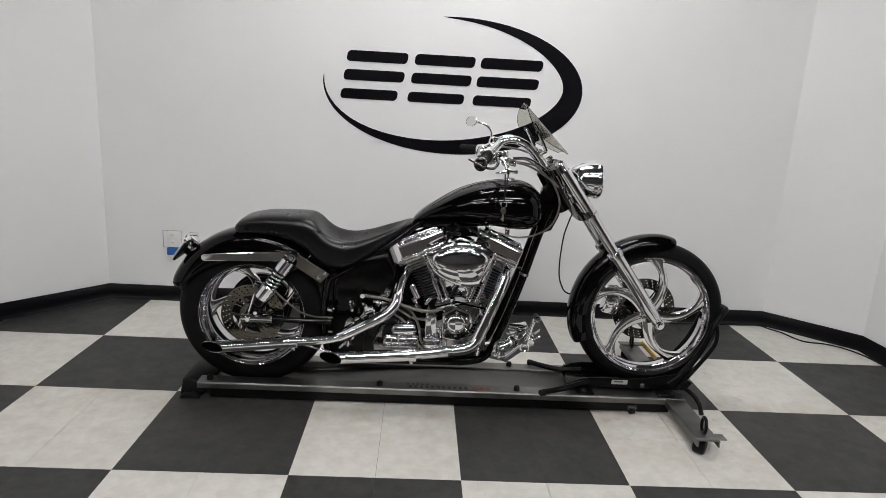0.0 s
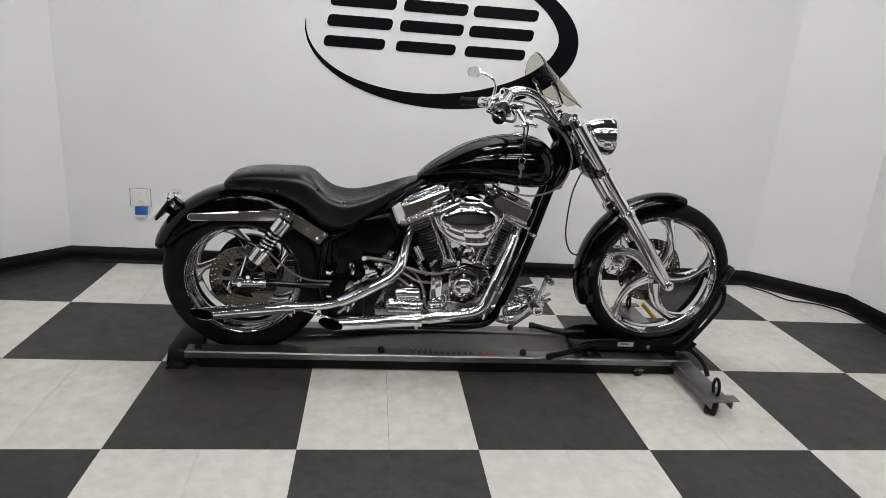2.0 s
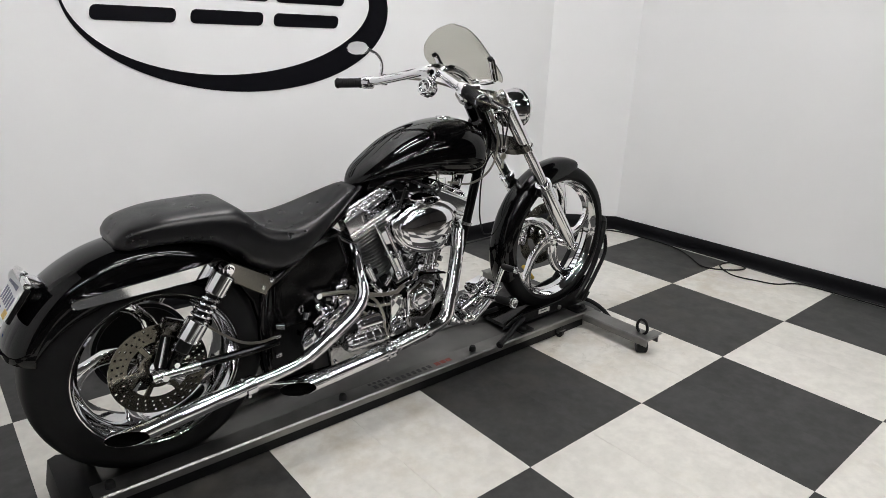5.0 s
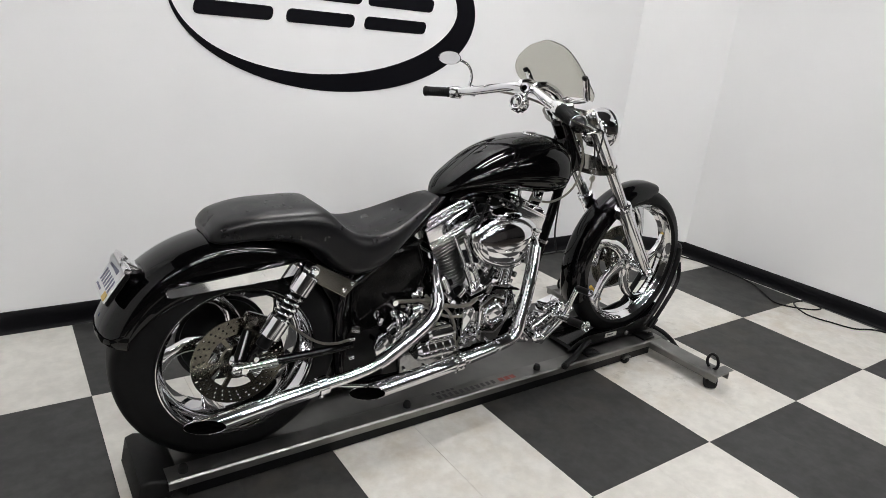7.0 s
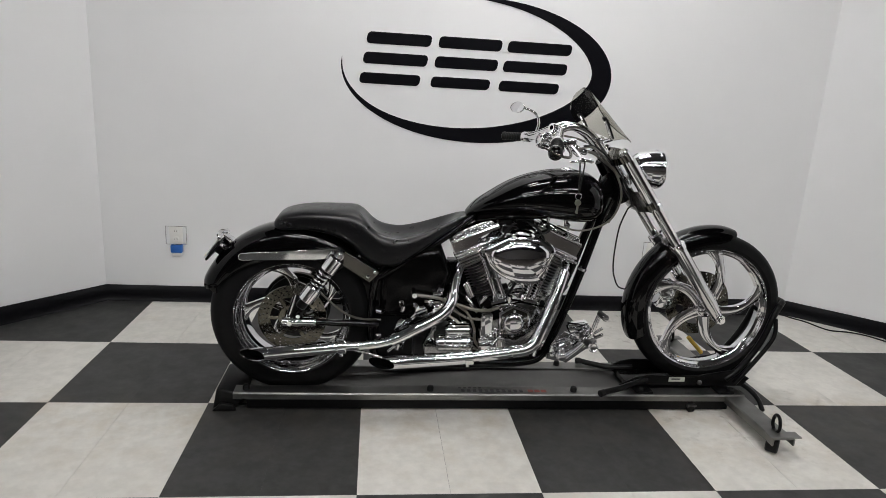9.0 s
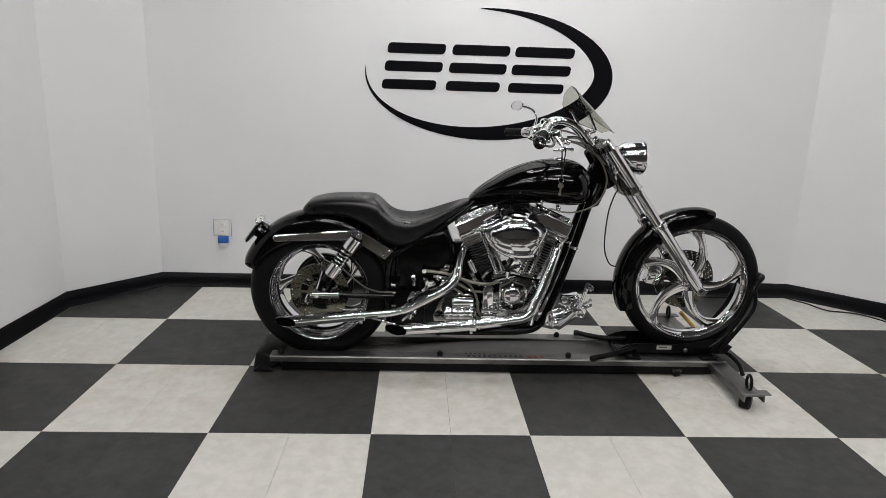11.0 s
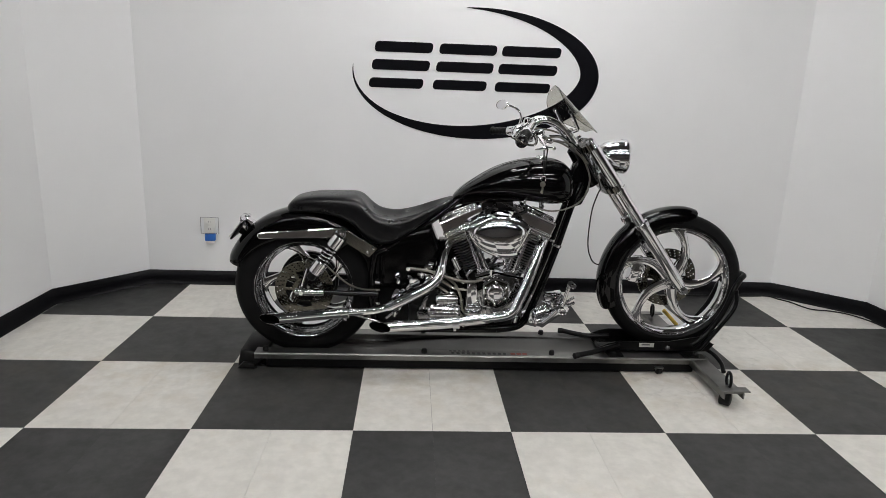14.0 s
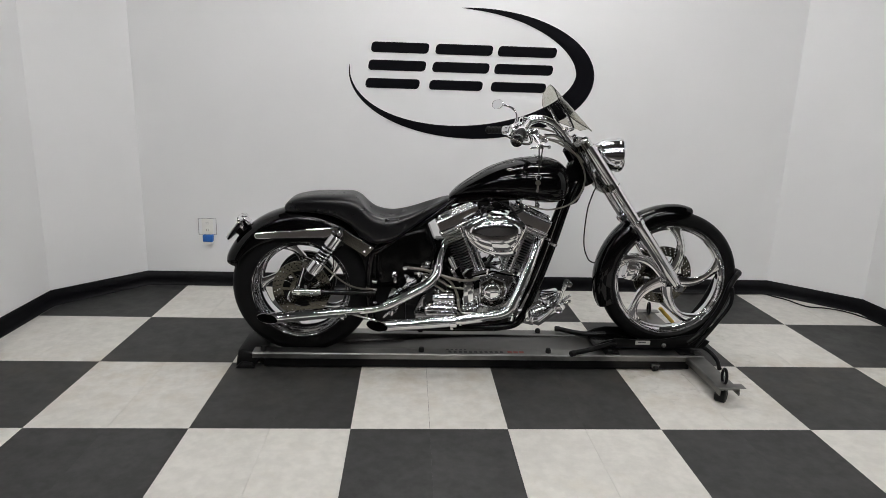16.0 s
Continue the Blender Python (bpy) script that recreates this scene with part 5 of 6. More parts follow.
# added block hiding the bright wall behind the rear cylinder
part("gap_block", slab([(0.325, 0.42), (0.47, 0.42), (0.44, 0.52), (0.405, 0.595), (0.34, 0.595)], -0.035, 0.075, 0.010), MATTE, bike, "black block added to keep the gap behind the cylinder dark", angle=40)
bm = add_rod(bmesh.new(), (0.795, -0.080, 0.805), (0.795, -0.083, 0.772), 0.010, 16, bev=0.003)
add_rod(bm, (0.795, -0.078, 0.786), (0.795, -0.110, 0.784), 0.008, 12, bev=0.002)
add_box(bm, (0.010, 0.006, 0.026), pose(0.795, -0.110, 0.776), 0.002)
part("fuel_tap", bm, CHROME, bike, "chrome fuel tap under the tank")
part("oil_filter", add_rod(bmesh.new(), (0.735, -0.03, 0.215), (0.800, -0.03, 0.235), 0.036, 24, bev=0.006), CHROME, en, "chrome oil filter")
part("breather", add_rod(bmesh.new(), (0.462, -0.120, 0.455), (0.484, -0.125, 0.485), 0.009, 12, bev=0.003), CHROME, en, "chrome breather tube")
part("spark_lead", tube([(0.60, -0.055, 0.79), (0.55, -0.095, 0.745), (0.525, -0.10, 0.70), (0.50, -0.09, 0.655)], 0.005, 8), RUBBER, en, "black spark plug lead")
part("spark_lead", tube([(0.62, -0.055, 0.79), (0.68, -0.10, 0.76), (0.71, -0.105, 0.70), (0.715, -0.09, 0.655)], 0.005, 8), RUBBER, en, "black spark plug lead")
part("fuel_hose", tube([(0.72, -0.075, 0.79), (0.725, -0.085, 0.755), (0.68, -0.09, 0.735), (0.63, -0.09, 0.72)], 0.0055, 8), RUBBER, en, "black fuel hose")
for k in range(3):
    x = 0.14 + 0.035 * k
    part("fitting", add_rod(bmesh.new(), (x, -0.10, 0.36 + 0.02 * k), (x, -0.145, 0.365 + 0.02 * k), 0.013 - 0.002 * k, 6), CHROME, en, "chrome hex fitting")
part("linkage_rod", add_rod(bmesh.new(), (0.10, -0.125, 0.245), (0.235, -0.135, 0.37), 0.006, 10), CHROME, en, "chrome linkage rod")

# oil tank and inner mudguard, behind the engine
part("oil_tank", slab([(0.06, 0.38), (0.26, 0.38), (0.315, 0.47), (0.345, 0.565), (0.300, 0.675), (0.16, 0.645), (0.06, 0.55)], -0.105, 0.105, 0.03, seg=4), MATTE, bike, "black oil tank", angle=60)
# added black filler that closes the bright gap below the gearbox
part("sump_filler", slab([(0.20, 0.185), (0.69, 0.190), (0.70, 0.235), (0.50, 0.27), (0.20, 0.30)], -0.085, 0.085, 0.012), FINS, en, "black filler standing in for the lower crankcase", angle=30)
part("primary_case", slab([(0.12, 0.27), (0.20, 0.20), (0.60, 0.22), (0.69, 0.30), (0.685, 0.40), (0.61, 0.46), (0.30, 0.44), (0.16, 0.40)], 0.090, 0.165, 0.02, seg=3), FINS, en, "black primary chain case", angle=40)
part("seat_post", add_rod(bmesh.new(), (0.29, 0, 0.20), (0.275, 0, 0.66), 0.018, 14), GLOSS, fr, "black seat post tube")
part("inner_guard", slab([(-0.06, 0.60), (0.03, 0.62), (0.07, 0.54), (0.065, 0.36), (0.05, 0.20), (0.035, 0.20), (0.03, 0.36), (0.0, 0.50)], -0.09, 0.09, 0.008), MATTE, bike, "black inner mudguard")

# lifter caps, linkage and brackets in the vee
for x in (0.528, 0.566, 0.644, 0.684):
    lean = -0.35 if x < 0.6 else 0.35
    bm = add_rod(bmesh.new(), (x, -0.112, 0.462), (x + lean * 0.03, -0.112, 0.490), 0.0135, 16, bev=0.003)
    add_rod(bm, (x + lean * 0.012, -0.112, 0.470), (x + lean * 0.018, -0.112, 0.477), 0.0165, 6)
    part("lifter_cap", bm, CHROME, en, "chrome lifter cap", angle=30)
for a, b, r in (((0.575, -0.105, 0.525), (0.612, -0.112, 0.572), 0.008), ((0.640, -0.105, 0.520), (0.618, -0.110, 0.565), 0.007), ((0.590, -0.095, 0.500), (0.640, -0.100, 0.512), 0.009), ((0.560, -0.090, 0.555), (0.600, -0.095, 0.585), 0.006), ((0.420, -0.115, 0.455), (0.455, -0.125, 0.420), 0.009), ((0.405, -0.110, 0.480), (0.430, -0.120, 0.452), 0.007), ((0.470, -0.125, 0.440), (0.500, -0.130, 0.418), 0.008), ((0.385, -0.125, 0.375), (0.420, -0.130, 0.362), 0.010)):
    a, b = V(a), V(b)
    bm = add_rod(bmesh.new(), a, b, r, 12, bev=0.002)
    add_rod(bm, a.lerp(b, 0.35), a.lerp(b, 0.60), r * 1.4, 6)
    part("linkage", bm, CHROME, en, "chrome linkage piece", angle=30)
for x, z, tilt in ((0.608, 0.540, 0), (0.655, 0.545, 25), (0.560, 0.520, -25), (0.435, 0.500, -24), (0.475, 0.470, -20), (0.725, 0.495, 22)):
    part("bracket", box((0.030, 0.012, 0.022), pose(x, -0.092, z, 0, tilt, 0), 0.003), SATIN if x < 0.6 else CAST, en, "small engine bracket", angle=25)
part("case_seam", slab([(0.505, 0.452), (0.600, 0.478), (0.725, 0.452), (0.725, 0.447), (0.600, 0.473), (0.505, 0.447)], -0.139, -0.120, 0.001), DARK, en, "dark case joint", angle=25)
# small fasteners and clamps about the engine
for x, y, z in ((0.470, -0.128, 0.262), (0.452, -0.128, 0.395), (0.360, -0.122, 0.250), (0.585, -0.122, 0.480), (0.640, -0.122, 0.480), (0.705, -0.137, 0.300), (0.508, -0.146, 0.330)):
    bm = lathe([(0.008, 0), (0.008, 0.005), (0.0055, 0.006), (0.0055, 0.011), (0.003, 0.013), (0, 0.013)], (x, y, z), (0, -1, 0), 12)
    part("cap_screw", bm, CHROME, en, "chrome cap screw", angle=30)
for p, q in (((0.470, -0.142, 0.394), (1, 0, -0.25)), ((0.405, -0.139, 0.402), (1, 0, -0.1)), ((0.443, -0.144, 0.340), (0.15, 0, 1))):
    part("hose_clamp", lathe([(0.005, -0.004), (0.0072, -0.004), (0.0072, 0.004), (0.005, 0.004)], p, q, 14), CHROME, en, "steel hose clamp", angle=30)
part("crank_breather", tube([(0.560, -0.100, 0.470), (0.575, -0.125, 0.505), (0.600, -0.120, 0.545)], 0.006, 8), RUBBER, en, "black breather hose")

# ---- exhaust ----
def exhaust(name, header, shield_a, shield_b, muff_a, muff_b, rh, rm):
    g = new(name)
    g.parent = bike
    part("header", tube(header, rh, 32, 12), CHROME, g, "chrome header pipe")
    part("heat_shield", tube(shield_a, rh + 0.0050, 32, 12), CHROME, g, "chrome heat shield")
    if shield_b:
        part("heat_shield", tube(shield_b, rh + 0.0040, 32, 12), CHROME, g, "chrome heat shield")
    a, b = V(muff_a), V(muff_b)
    d = (b - a).normalized()
    L = (b - a).length
    up = V((0, 0, 1))
    up = (up - d * up.dot(d)).normalized()
    sd = d.cross(up)
    # slash cut end: the near side is cut longer than the inner one
    rings = []
    seg = 36
    for h, r in ((0.0, rm * 0.80), (0.008, rm * 0.91), (0.020, rm * 0.96), (0.045, rm * 0.98), (L * 0.40, rm * 0.99), (L * 0.52, rm * 0.995)):
        rings.append([a + d * h + (up * math.cos(t) + sd * math.sin(t)) * r for t in (2 * math.pi * j / seg for j in range(seg))])
    r = rm
    cut = lambda t, q: a + d * (L - 0.054 + 0.054 * (0.10 * math.cos(t) + SLASH * math.sin(t))) + (up * math.cos(t) + sd * math.sin(t)) * q
    rings.append([cut(2 * math.pi * j / seg, r) for j in range(seg)])
    rings.append([cut(2 * math.pi * j / seg, r - 0.0012) for j in range(seg)])
    rings.append([cut(2 * math.pi * j / seg, r - 0.0016) - d * 0.034 for j in range(seg)])
    bm = add_rings(bmesh.new(), rings)
    part("muffler", bm, CHROME, g, "chrome slash-cut muffler", angle=50)
    # shallow black cap paints the shade of a deep pipe
    bm = add_rings(bmesh.new(), [[cut(2 * math.pi * j / seg, r - 0.0020) - d * 0.0006 for j in range(seg)], [cut(2 * math.pi * j / seg, r - 0.0045) - d * 0.030 for j in range(seg)]], cap=False)
    bm.faces.new([v for v in bm.verts][seg:2 * seg])
    part("bore", bm, DARK, g, "muffler bore painted black for the shade inside")
    bm = lathe([(rm * 0.8, -0.019), (rm * 1.08, -0.018), (rm * 1.15, -0.012), (rm * 1.08, -0.007), (rm * 1.12, 0.0), (rm * 1.10, 0.012), (rm * 0.8, 0.014)], a - d * 0.004, d, 28)
    add_box(bm, (0.014, 0.012, 0.022), Matrix.Translation(a - d * 0.004 + V((0, 0.002, -0.030))), 0.003)
    part("clamp", bm, CHROME, g, "chrome exhaust clamp")
    return g


SLASH = 0.9
exhaust("upper_exhaust",
        [(0.405, -0.020, 0.592), (0.385, -0.055, 0.588), (0.368, -0.092, 0.570), (0.354, -0.130, 0.532), (0.345, -0.163, 0.487), (0.322, -0.182, 0.447), (0.258, -0.200, 0.402), (0.170, -0.207, 0.358), (0.100, -0.210, 0.324), (0.020, -0.212, 0.309), (-0.09, -0.213, 0.299)],
        [(0.346, -0.155, 0.500), (0.340, -0.170, 0.475), (0.322, -0.182, 0.447), (0.285, -0.193, 0.418), (0.22, -0.203, 0.384), (0.150, -0.209, 0.347), (0.108, -0.210, 0.327)],
        None,
        (-0.085, -0.213, 0.2995), (-0.468, -0.219, 0.2575), 0.0180, 0.0250)
exhaust("lower_exhaust",
        [(0.800, -0.060, 0.622), (0.803, -0.085, 0.617), (0.795, -0.115, 0.590), (0.768, -0.142, 0.520), (0.727, -0.172, 0.420), (0.700, -0.188, 0.360), (0.676, -0.200, 0.318), (0.640, -0.207, 0.296), (0.56, -0.211, 0.282), (0.40, -0.212, 0.2595)],
        [(0.797, -0.112, 0.596), (0.768, -0.142, 0.520), (0.727, -0.172, 0.420), (0.702, -0.187, 0.365), (0.678, -0.200, 0.320), (0.642, -0.207, 0.297), (0.585, -0.211, 0.287)],
        [(0.565, -0.2115, 0.283), (0.50, -0.212, 0.2735), (0.455, -0.212, 0.267)],
        (0.41, -0.212, 0.2600), (0.020, -0.2145, 0.2285), 0.0195, 0.0270)
part("pipe_stay", add_rod(bmesh.new(), (-0.035, -0.200, 0.283), (0.075, -0.205, 0.255), 0.006, 10), CHROME, bike, "chrome exhaust stay")

# ---- forward controls ----
fcx = new("forward_control")
fcx.parent = bike
part("mount_plate", slab([(0.755, 0.225), (0.80, 0.215), (0.85, 0.26), (0.86, 0.33), (0.82, 0.345), (0.77, 0.29)], -0.135, -0.122, 0.004), CHROME, fcx, "polished control mounting plate")
bm = add_rod(bmesh.new(), (0.79, -0.155, 0.285), (0.90, -0.155, 0.335), 0.022, 20, bev=0.005)
add_box(bm, (0.085, 0.05, 0.028), pose(0.865, -0.155, 0.372, 0, -12, 0), 0.006)
add_rod(bm, (0.80, -0.125, 0.275), (0.80, -0.195, 0.265), 0.026, 24, bev=0.005)
add_rod(bm, (0.85, -0.125, 0.31), (0.85, -0.185, 0.31), 0.018, 20, bev=0.004)
part("master_cylinder", bm, CHROME, fcx, "chrome brake master cylinder")
part("reservoir_cap", box((0.075, 0.044, 0.008), pose(0.862, -0.155, 0.391, 0, -12, 0), 0.003), CHROME, fcx, "chrome reservoir lid")
for k, (x, z) in enumerate(((0.775, 0.245), (0.835, 0.325), (0.80, 0.235))):
    part("bolt", lathe([(0.009, 0), (0.009, 0.008), (0.005, 0.012), (0, 0.012)], (x, -0.136, z), (0, -1, 0), 6), CHROME, fcx)
part("pivot", lathe([(0, 0.05), (0.014, 0.05), (0.018, 0.045), (0.018, 0.006), (0.024, 0.0), (0, 0)], (0.905, -0.175, 0.335), (0.1, -1, 0.05), 24), CHROME, fcx, "chrome pedal pivot")
part("pushrod", add_rod(bmesh.new(), (0.89, -0.17, 0.330), (0.955, -0.19, 0.385), 0.006, 10), CHROME, fcx, "chrome pushrod")
part("arm", slab([(0.79, 0.25), (0.815, 0.238), (0.915, 0.318), (0.925, 0.345), (0.90, 0.352), (0.80, 0.282)], -0.205, -0.193, 0.004), CHROME, fcx, "chrome control arm")
part("end_cap", lathe([(0, 0.016), (0.010, 0.015), (0.020, 0.009), (0.024, 0)], (0.800, -0.195, 0.265), (0, -1, -0.14), 24), CHROME, fcx, "chrome domed end cap")
part("brake_pedal", tube([(0.815, -0.200, 0.262), (0.855, -0.212, 0.305), (0.893, -0.222, 0.36), (0.909, -0.232, 0.425), (0.917, -0.240, 0.462)], [0.013, 0.010, 0.009, 0.009, 0.010], 12), CHROME, fcx, "chrome brake pedal arm")
bm = add_rod(bmesh.new(), (0.918, -0.236, 0.464), (0.914, -0.306, 0.471), 0.0120, 20, bev=0.003)
part("toe_peg", bm, RUBBER, fcx, "black rubber toe peg")
part("toe_peg_cap", lathe([(0.0122, 0), (0.0132, 0.004), (0.010, 0.010), (0, 0.011)], (0.914, -0.306, 0.471), (-0.05, -1, 0.1), 20), CHROME, fcx, "chrome peg cap")
part("foot_peg", add_rod(bmesh.new(), (0.866, -0.272, 0.358), (0.861, -0.350, 0.371), 0.0150, 20, bev=0.003), RUBBER, fcx, "black rubber foot peg")
part("peg_mount", add_rod(bmesh.new(), (0.868, -0.195, 0.345), (0.866, -0.274, 0.358), 0.0125, 16, bev=0.002), CHROME, fcx, "chrome peg mount")
part("foot_peg_cap", lathe([(0.0152, 0), (0.0190, 0.004), (0.0195, 0.010), (0.0165, 0.013), (0.0130, 0.010), (0, 0.009)], (0.861, -0.350, 0.371), (-0.05, -1, 0.16), 20), CHROME, fcx, "chrome foot peg cap")
part("linkage", add_rod(bmesh.new(), (0.90, -0.20, 0.335), (0.955, -0.20, 0.362), 0.007, 10), CHROME, fcx, "chrome pedal linkage")
part("bracket", box((0.07, 0.012, 0.05), pose(0.885, -0.195, 0.355, 0, -35, 0), 0.004), CHROME, fcx, "chrome peg bracket")
# left side mirror image, plain
fl = new("shift_control")
fl.parent = bike
bm = add_rod(bmesh.new(), (0.80, 0.10, 0.28), (0.80, 0.19, 0.27), 0.024, 20, bev=0.005)
add_rod(bm, (0.80, 0.18, 0.27), (0.92, 0.21, 0.44), 0.010, 12)
part("shift_lever", bm, CHROME, fl, "chrome shift lever")
part("foot_peg", add_rod(bmesh.new(), (0.85, 0.19, 0.34), (0.84, 0.33, 0.365), 0.0140, 20, bev=0.003), RUBBER, fl, "black rubber foot peg")
# primary cover on the far side
part("primary_cover", slab([(0.24, 0.30), (0.30, 0.225), (0.62, 0.235), (0.70, 0.29), (0.70, 0.37), (0.62, 0.42), (0.32, 0.42), (0.25, 0.37)], 0.10, 0.175, 0.02, seg=3), CHROME, en, "chrome primary cover", angle=50)

# ---- key on its strap, hanging from the handlebar ----
ky = thing("key_on_strap", (0.735, YC - 0.385, 1.08), "brass ignition key hanging on a black strap from the handlebar", "key")
part("strap", tube([(0.0, 0.012, -0.006), (0.003, -0.006, -0.016), (0.001, -0.006, -0.06), (-0.004, 0.0, -0.125)], 0.0028, 8), RUBBER, ky, "black strap")
part("strap", tube([(0.0, 0.012, -0.006), (-0.004, 0.022, -0.016), (-0.004, 0.012, -0.06), (-0.004, 0.0, -0.125)], 0.0028, 8), RUBBER, ky, "black strap")
part("key_ring", tube([(-0.004 + 0.011 * math.cos(t), 0, -0.136 + 0.011 * math.sin(t)) for t in (2 * math.pi * i / 16 for i in range(17))], 0.0014, 6, 1, smooth=False), CHROME, ky)
bm = lathe([(0, -0.002), (0.011, -0.002), (0.011, 0.002), (0, 0.002)], (-0.004, 0, -0.158), (0, 1, 0), 18)
add_box(bm, (0.007, 0.003, 0.030), pose(-0.004, 0, -0.182), 0.001, 1)
add_box(bm, (0.004, 0.003, 0.008), pose(-0.009, 0, -0.19), 0.001, 1)
part("key", bm, BRASS, ky, "nickel-brass key")

# ---- dolly ----
dl = thing("motorcycle_dolly", (0, YC, 0), "galvanised steel motorcycle dolly with casters and tie-down loops", "dolly")
X0, X1 = -0.50, 1.635
for s in (-1, 1):
    sec = [(0.166, 0.052), (0.166, 0.074), (0.161, 0.079), (0.096, 0.079), (0.093, 0.076), (0.093, 0.042), (0.097, 0.042), (0.097, 0.073), (0.160, 0.073), (0.160, 0.052)]
    rings = [[V((x, s * y, z)) for y, z in sec] for x in (X0, X0 + 0.004, X1 - 0.004, X1)]
    part("rail", add_rings(bmesh.new(), rings), GALV, dl, "galvanised steel side rail", angle=30)
    # dark strip added to draw the shade between rail and floor
    part("skirt", box((2.02, 0.006, 0.044), pose(0.56, s * 0.150, 0.030), 0.001, 1), SATIN, dl, "dark strip standing in for the shade under the rail", smooth=False)
    for x in (-0.455, 0.28, 0.885, 1.18, 1.585):
        bm = lathe([(0, 0.022), (0.010, 0.020), (0.0135, 0.012), (0.0135, 0.0), (0.018, -0.001), (0, -0.001)], (x, s * 0.132, 0.079), (0, 0, 1), 16)
        part("knob", bm, RUBBER, dl, "black bolt knob")
sec = [(-0.0925, 0.050), (-0.089, 0.046), (-0.086, 0.036), (0.086, 0.036), (0.089, 0.046), (0.0925, 0.050), (0.0925, 0.044), (0.086, 0.030), (-0.086, 0.030), (-0.0925, 0.044)]
part("trough", add_rings(bmesh.new(), [[V((x, y, z + rise * (0.070 - z))) for y, z in sec] for x, rise in ((X0 + 0.03, 0), (-0.08, 0), (0.30, 0.70), (0.55, 0.95), (X1 - 0.01, 0.95))]), TROUGH_STEEL, dl, "darker steel wheel trough rising to the front", angle=30)
sec = [(1.545, 0.046), (1.545, 0.072), (1.550, 0.077), (1.630, 0.077), (1.635, 0.072), (1.635, 0.046), (1.630, 0.046), (1.629, 0.071), (1.551, 0.071), (1.550, 0.046)]
for s in (-1, 1):
    part("crossbar", add_rings(bmesh.new(), [[V((x, s * y, z)) for x, z in sec] for y in (0.168, 0.508)]), GALV, dl, "galvanised outrigger bar", angle=30)
    part("loop_plate", box((0.125, 0.045, 0.005), pose(1.597, s * 0.488, 0.0805), 0.0015, 1), GALV, dl, "steel end plate")
    pts = [(0.012, 0.0), (0.025, 0.014), (0.027, 0.034), (0.016, 0.056), (0.0, 0.062), (-0.016, 0.056), (-0.027, 0.034), (-0.025, 0.014), (-0.012, 0.0)]
    part("tie_down_loop", tube([(1.588 + 0.15 * a, s * 0.452 + a, 0.080 + b) for a, b in pts], 0.0065, 10), SATIN, dl, "black steel tie-down loop")
    for cx, cy in ((1.575, 0.468), (1.40, 0.158), (-0.42, 0.120), (0.885, 0.120), (0.28, 0.120)):
        big = cy > 0.4
        r = 0.031 if big else 0.018
        hwid = 0.022 if big else 0.013
        bm = add_lathe(bmesh.new(), [(0, -hwid), (r - 0.005, -hwid), (r, 0.004 - hwid), (r, hwid - 0.004), (r - 0.005, hwid), (0, hwid)], (cx, s * cy, r), (0.75, -0.66, 0) if big else (1, 0.25, 0), 24)
        cw = part("caster_wheel", bm, RUBBER, dl, "black rubber caster wheel")
        fh, fx = (0.030, 0.017) if big else (0.018, 0.015)
        bm = box((0.004, 0.030 if big else 0.020, fh), pose(cx + fx, s * cy, r * 2 - fh / 2 + 0.002), 0.001, 1)
        add_box(bm, (0.004, 0.030 if big else 0.020, fh), pose(cx - fx, s * cy, r * 2 - fh / 2 + 0.002), 0.001, 1)
        add_box(bm, (0.04, 0.034, 0.004), pose(cx, s * cy, min(r * 2 - 0.002, 0.07)), 0.001, 1)
        part("caster_fork", bm, GALV, cw, "steel caster fork", smooth=False)
# printed maker's marks as blank bars
for i in range(11):
    part("print_bar", box((0.014, 0.022, 0.0008), pose(0.415 + i * 0.0245, -0.134, 0.0795, 0, 0, 0)), INK, dl, "", smooth=False)
for i in range(3):
    part("print_bar", box((0.022, 0.022, 0.0008), pose(0.70 + i * 0.028, -0.134, 0.0795)), RED, dl, "red print", smooth=False)
for i in range(5):
    part("print_bar", box((0.012, 0.012, 0.0008), pose(0.405 + i * 0.021, -0.108, 0.0795)), INK, dl, "", smooth=False)
# rear ramp
o = [(-0.582, 0.004), (-0.50, 0.004), (-0.46, 0.045), (-0.47, 0.066), (-0.545, 0.088), (-0.568, 0.080)]
part("rear_ramp", slab(o, -0.150, 0.105, 0.010), RUBBER, dl, "black rear end ramp", angle=50)
part("ramp_flap", slab([(-0.580, 0.003), (-0.49, 0.003), (-0.50, 0.026), (-0.55, 0.034)], -0.172, -0.151, 0.006), RUBBER, dl, "black end block")

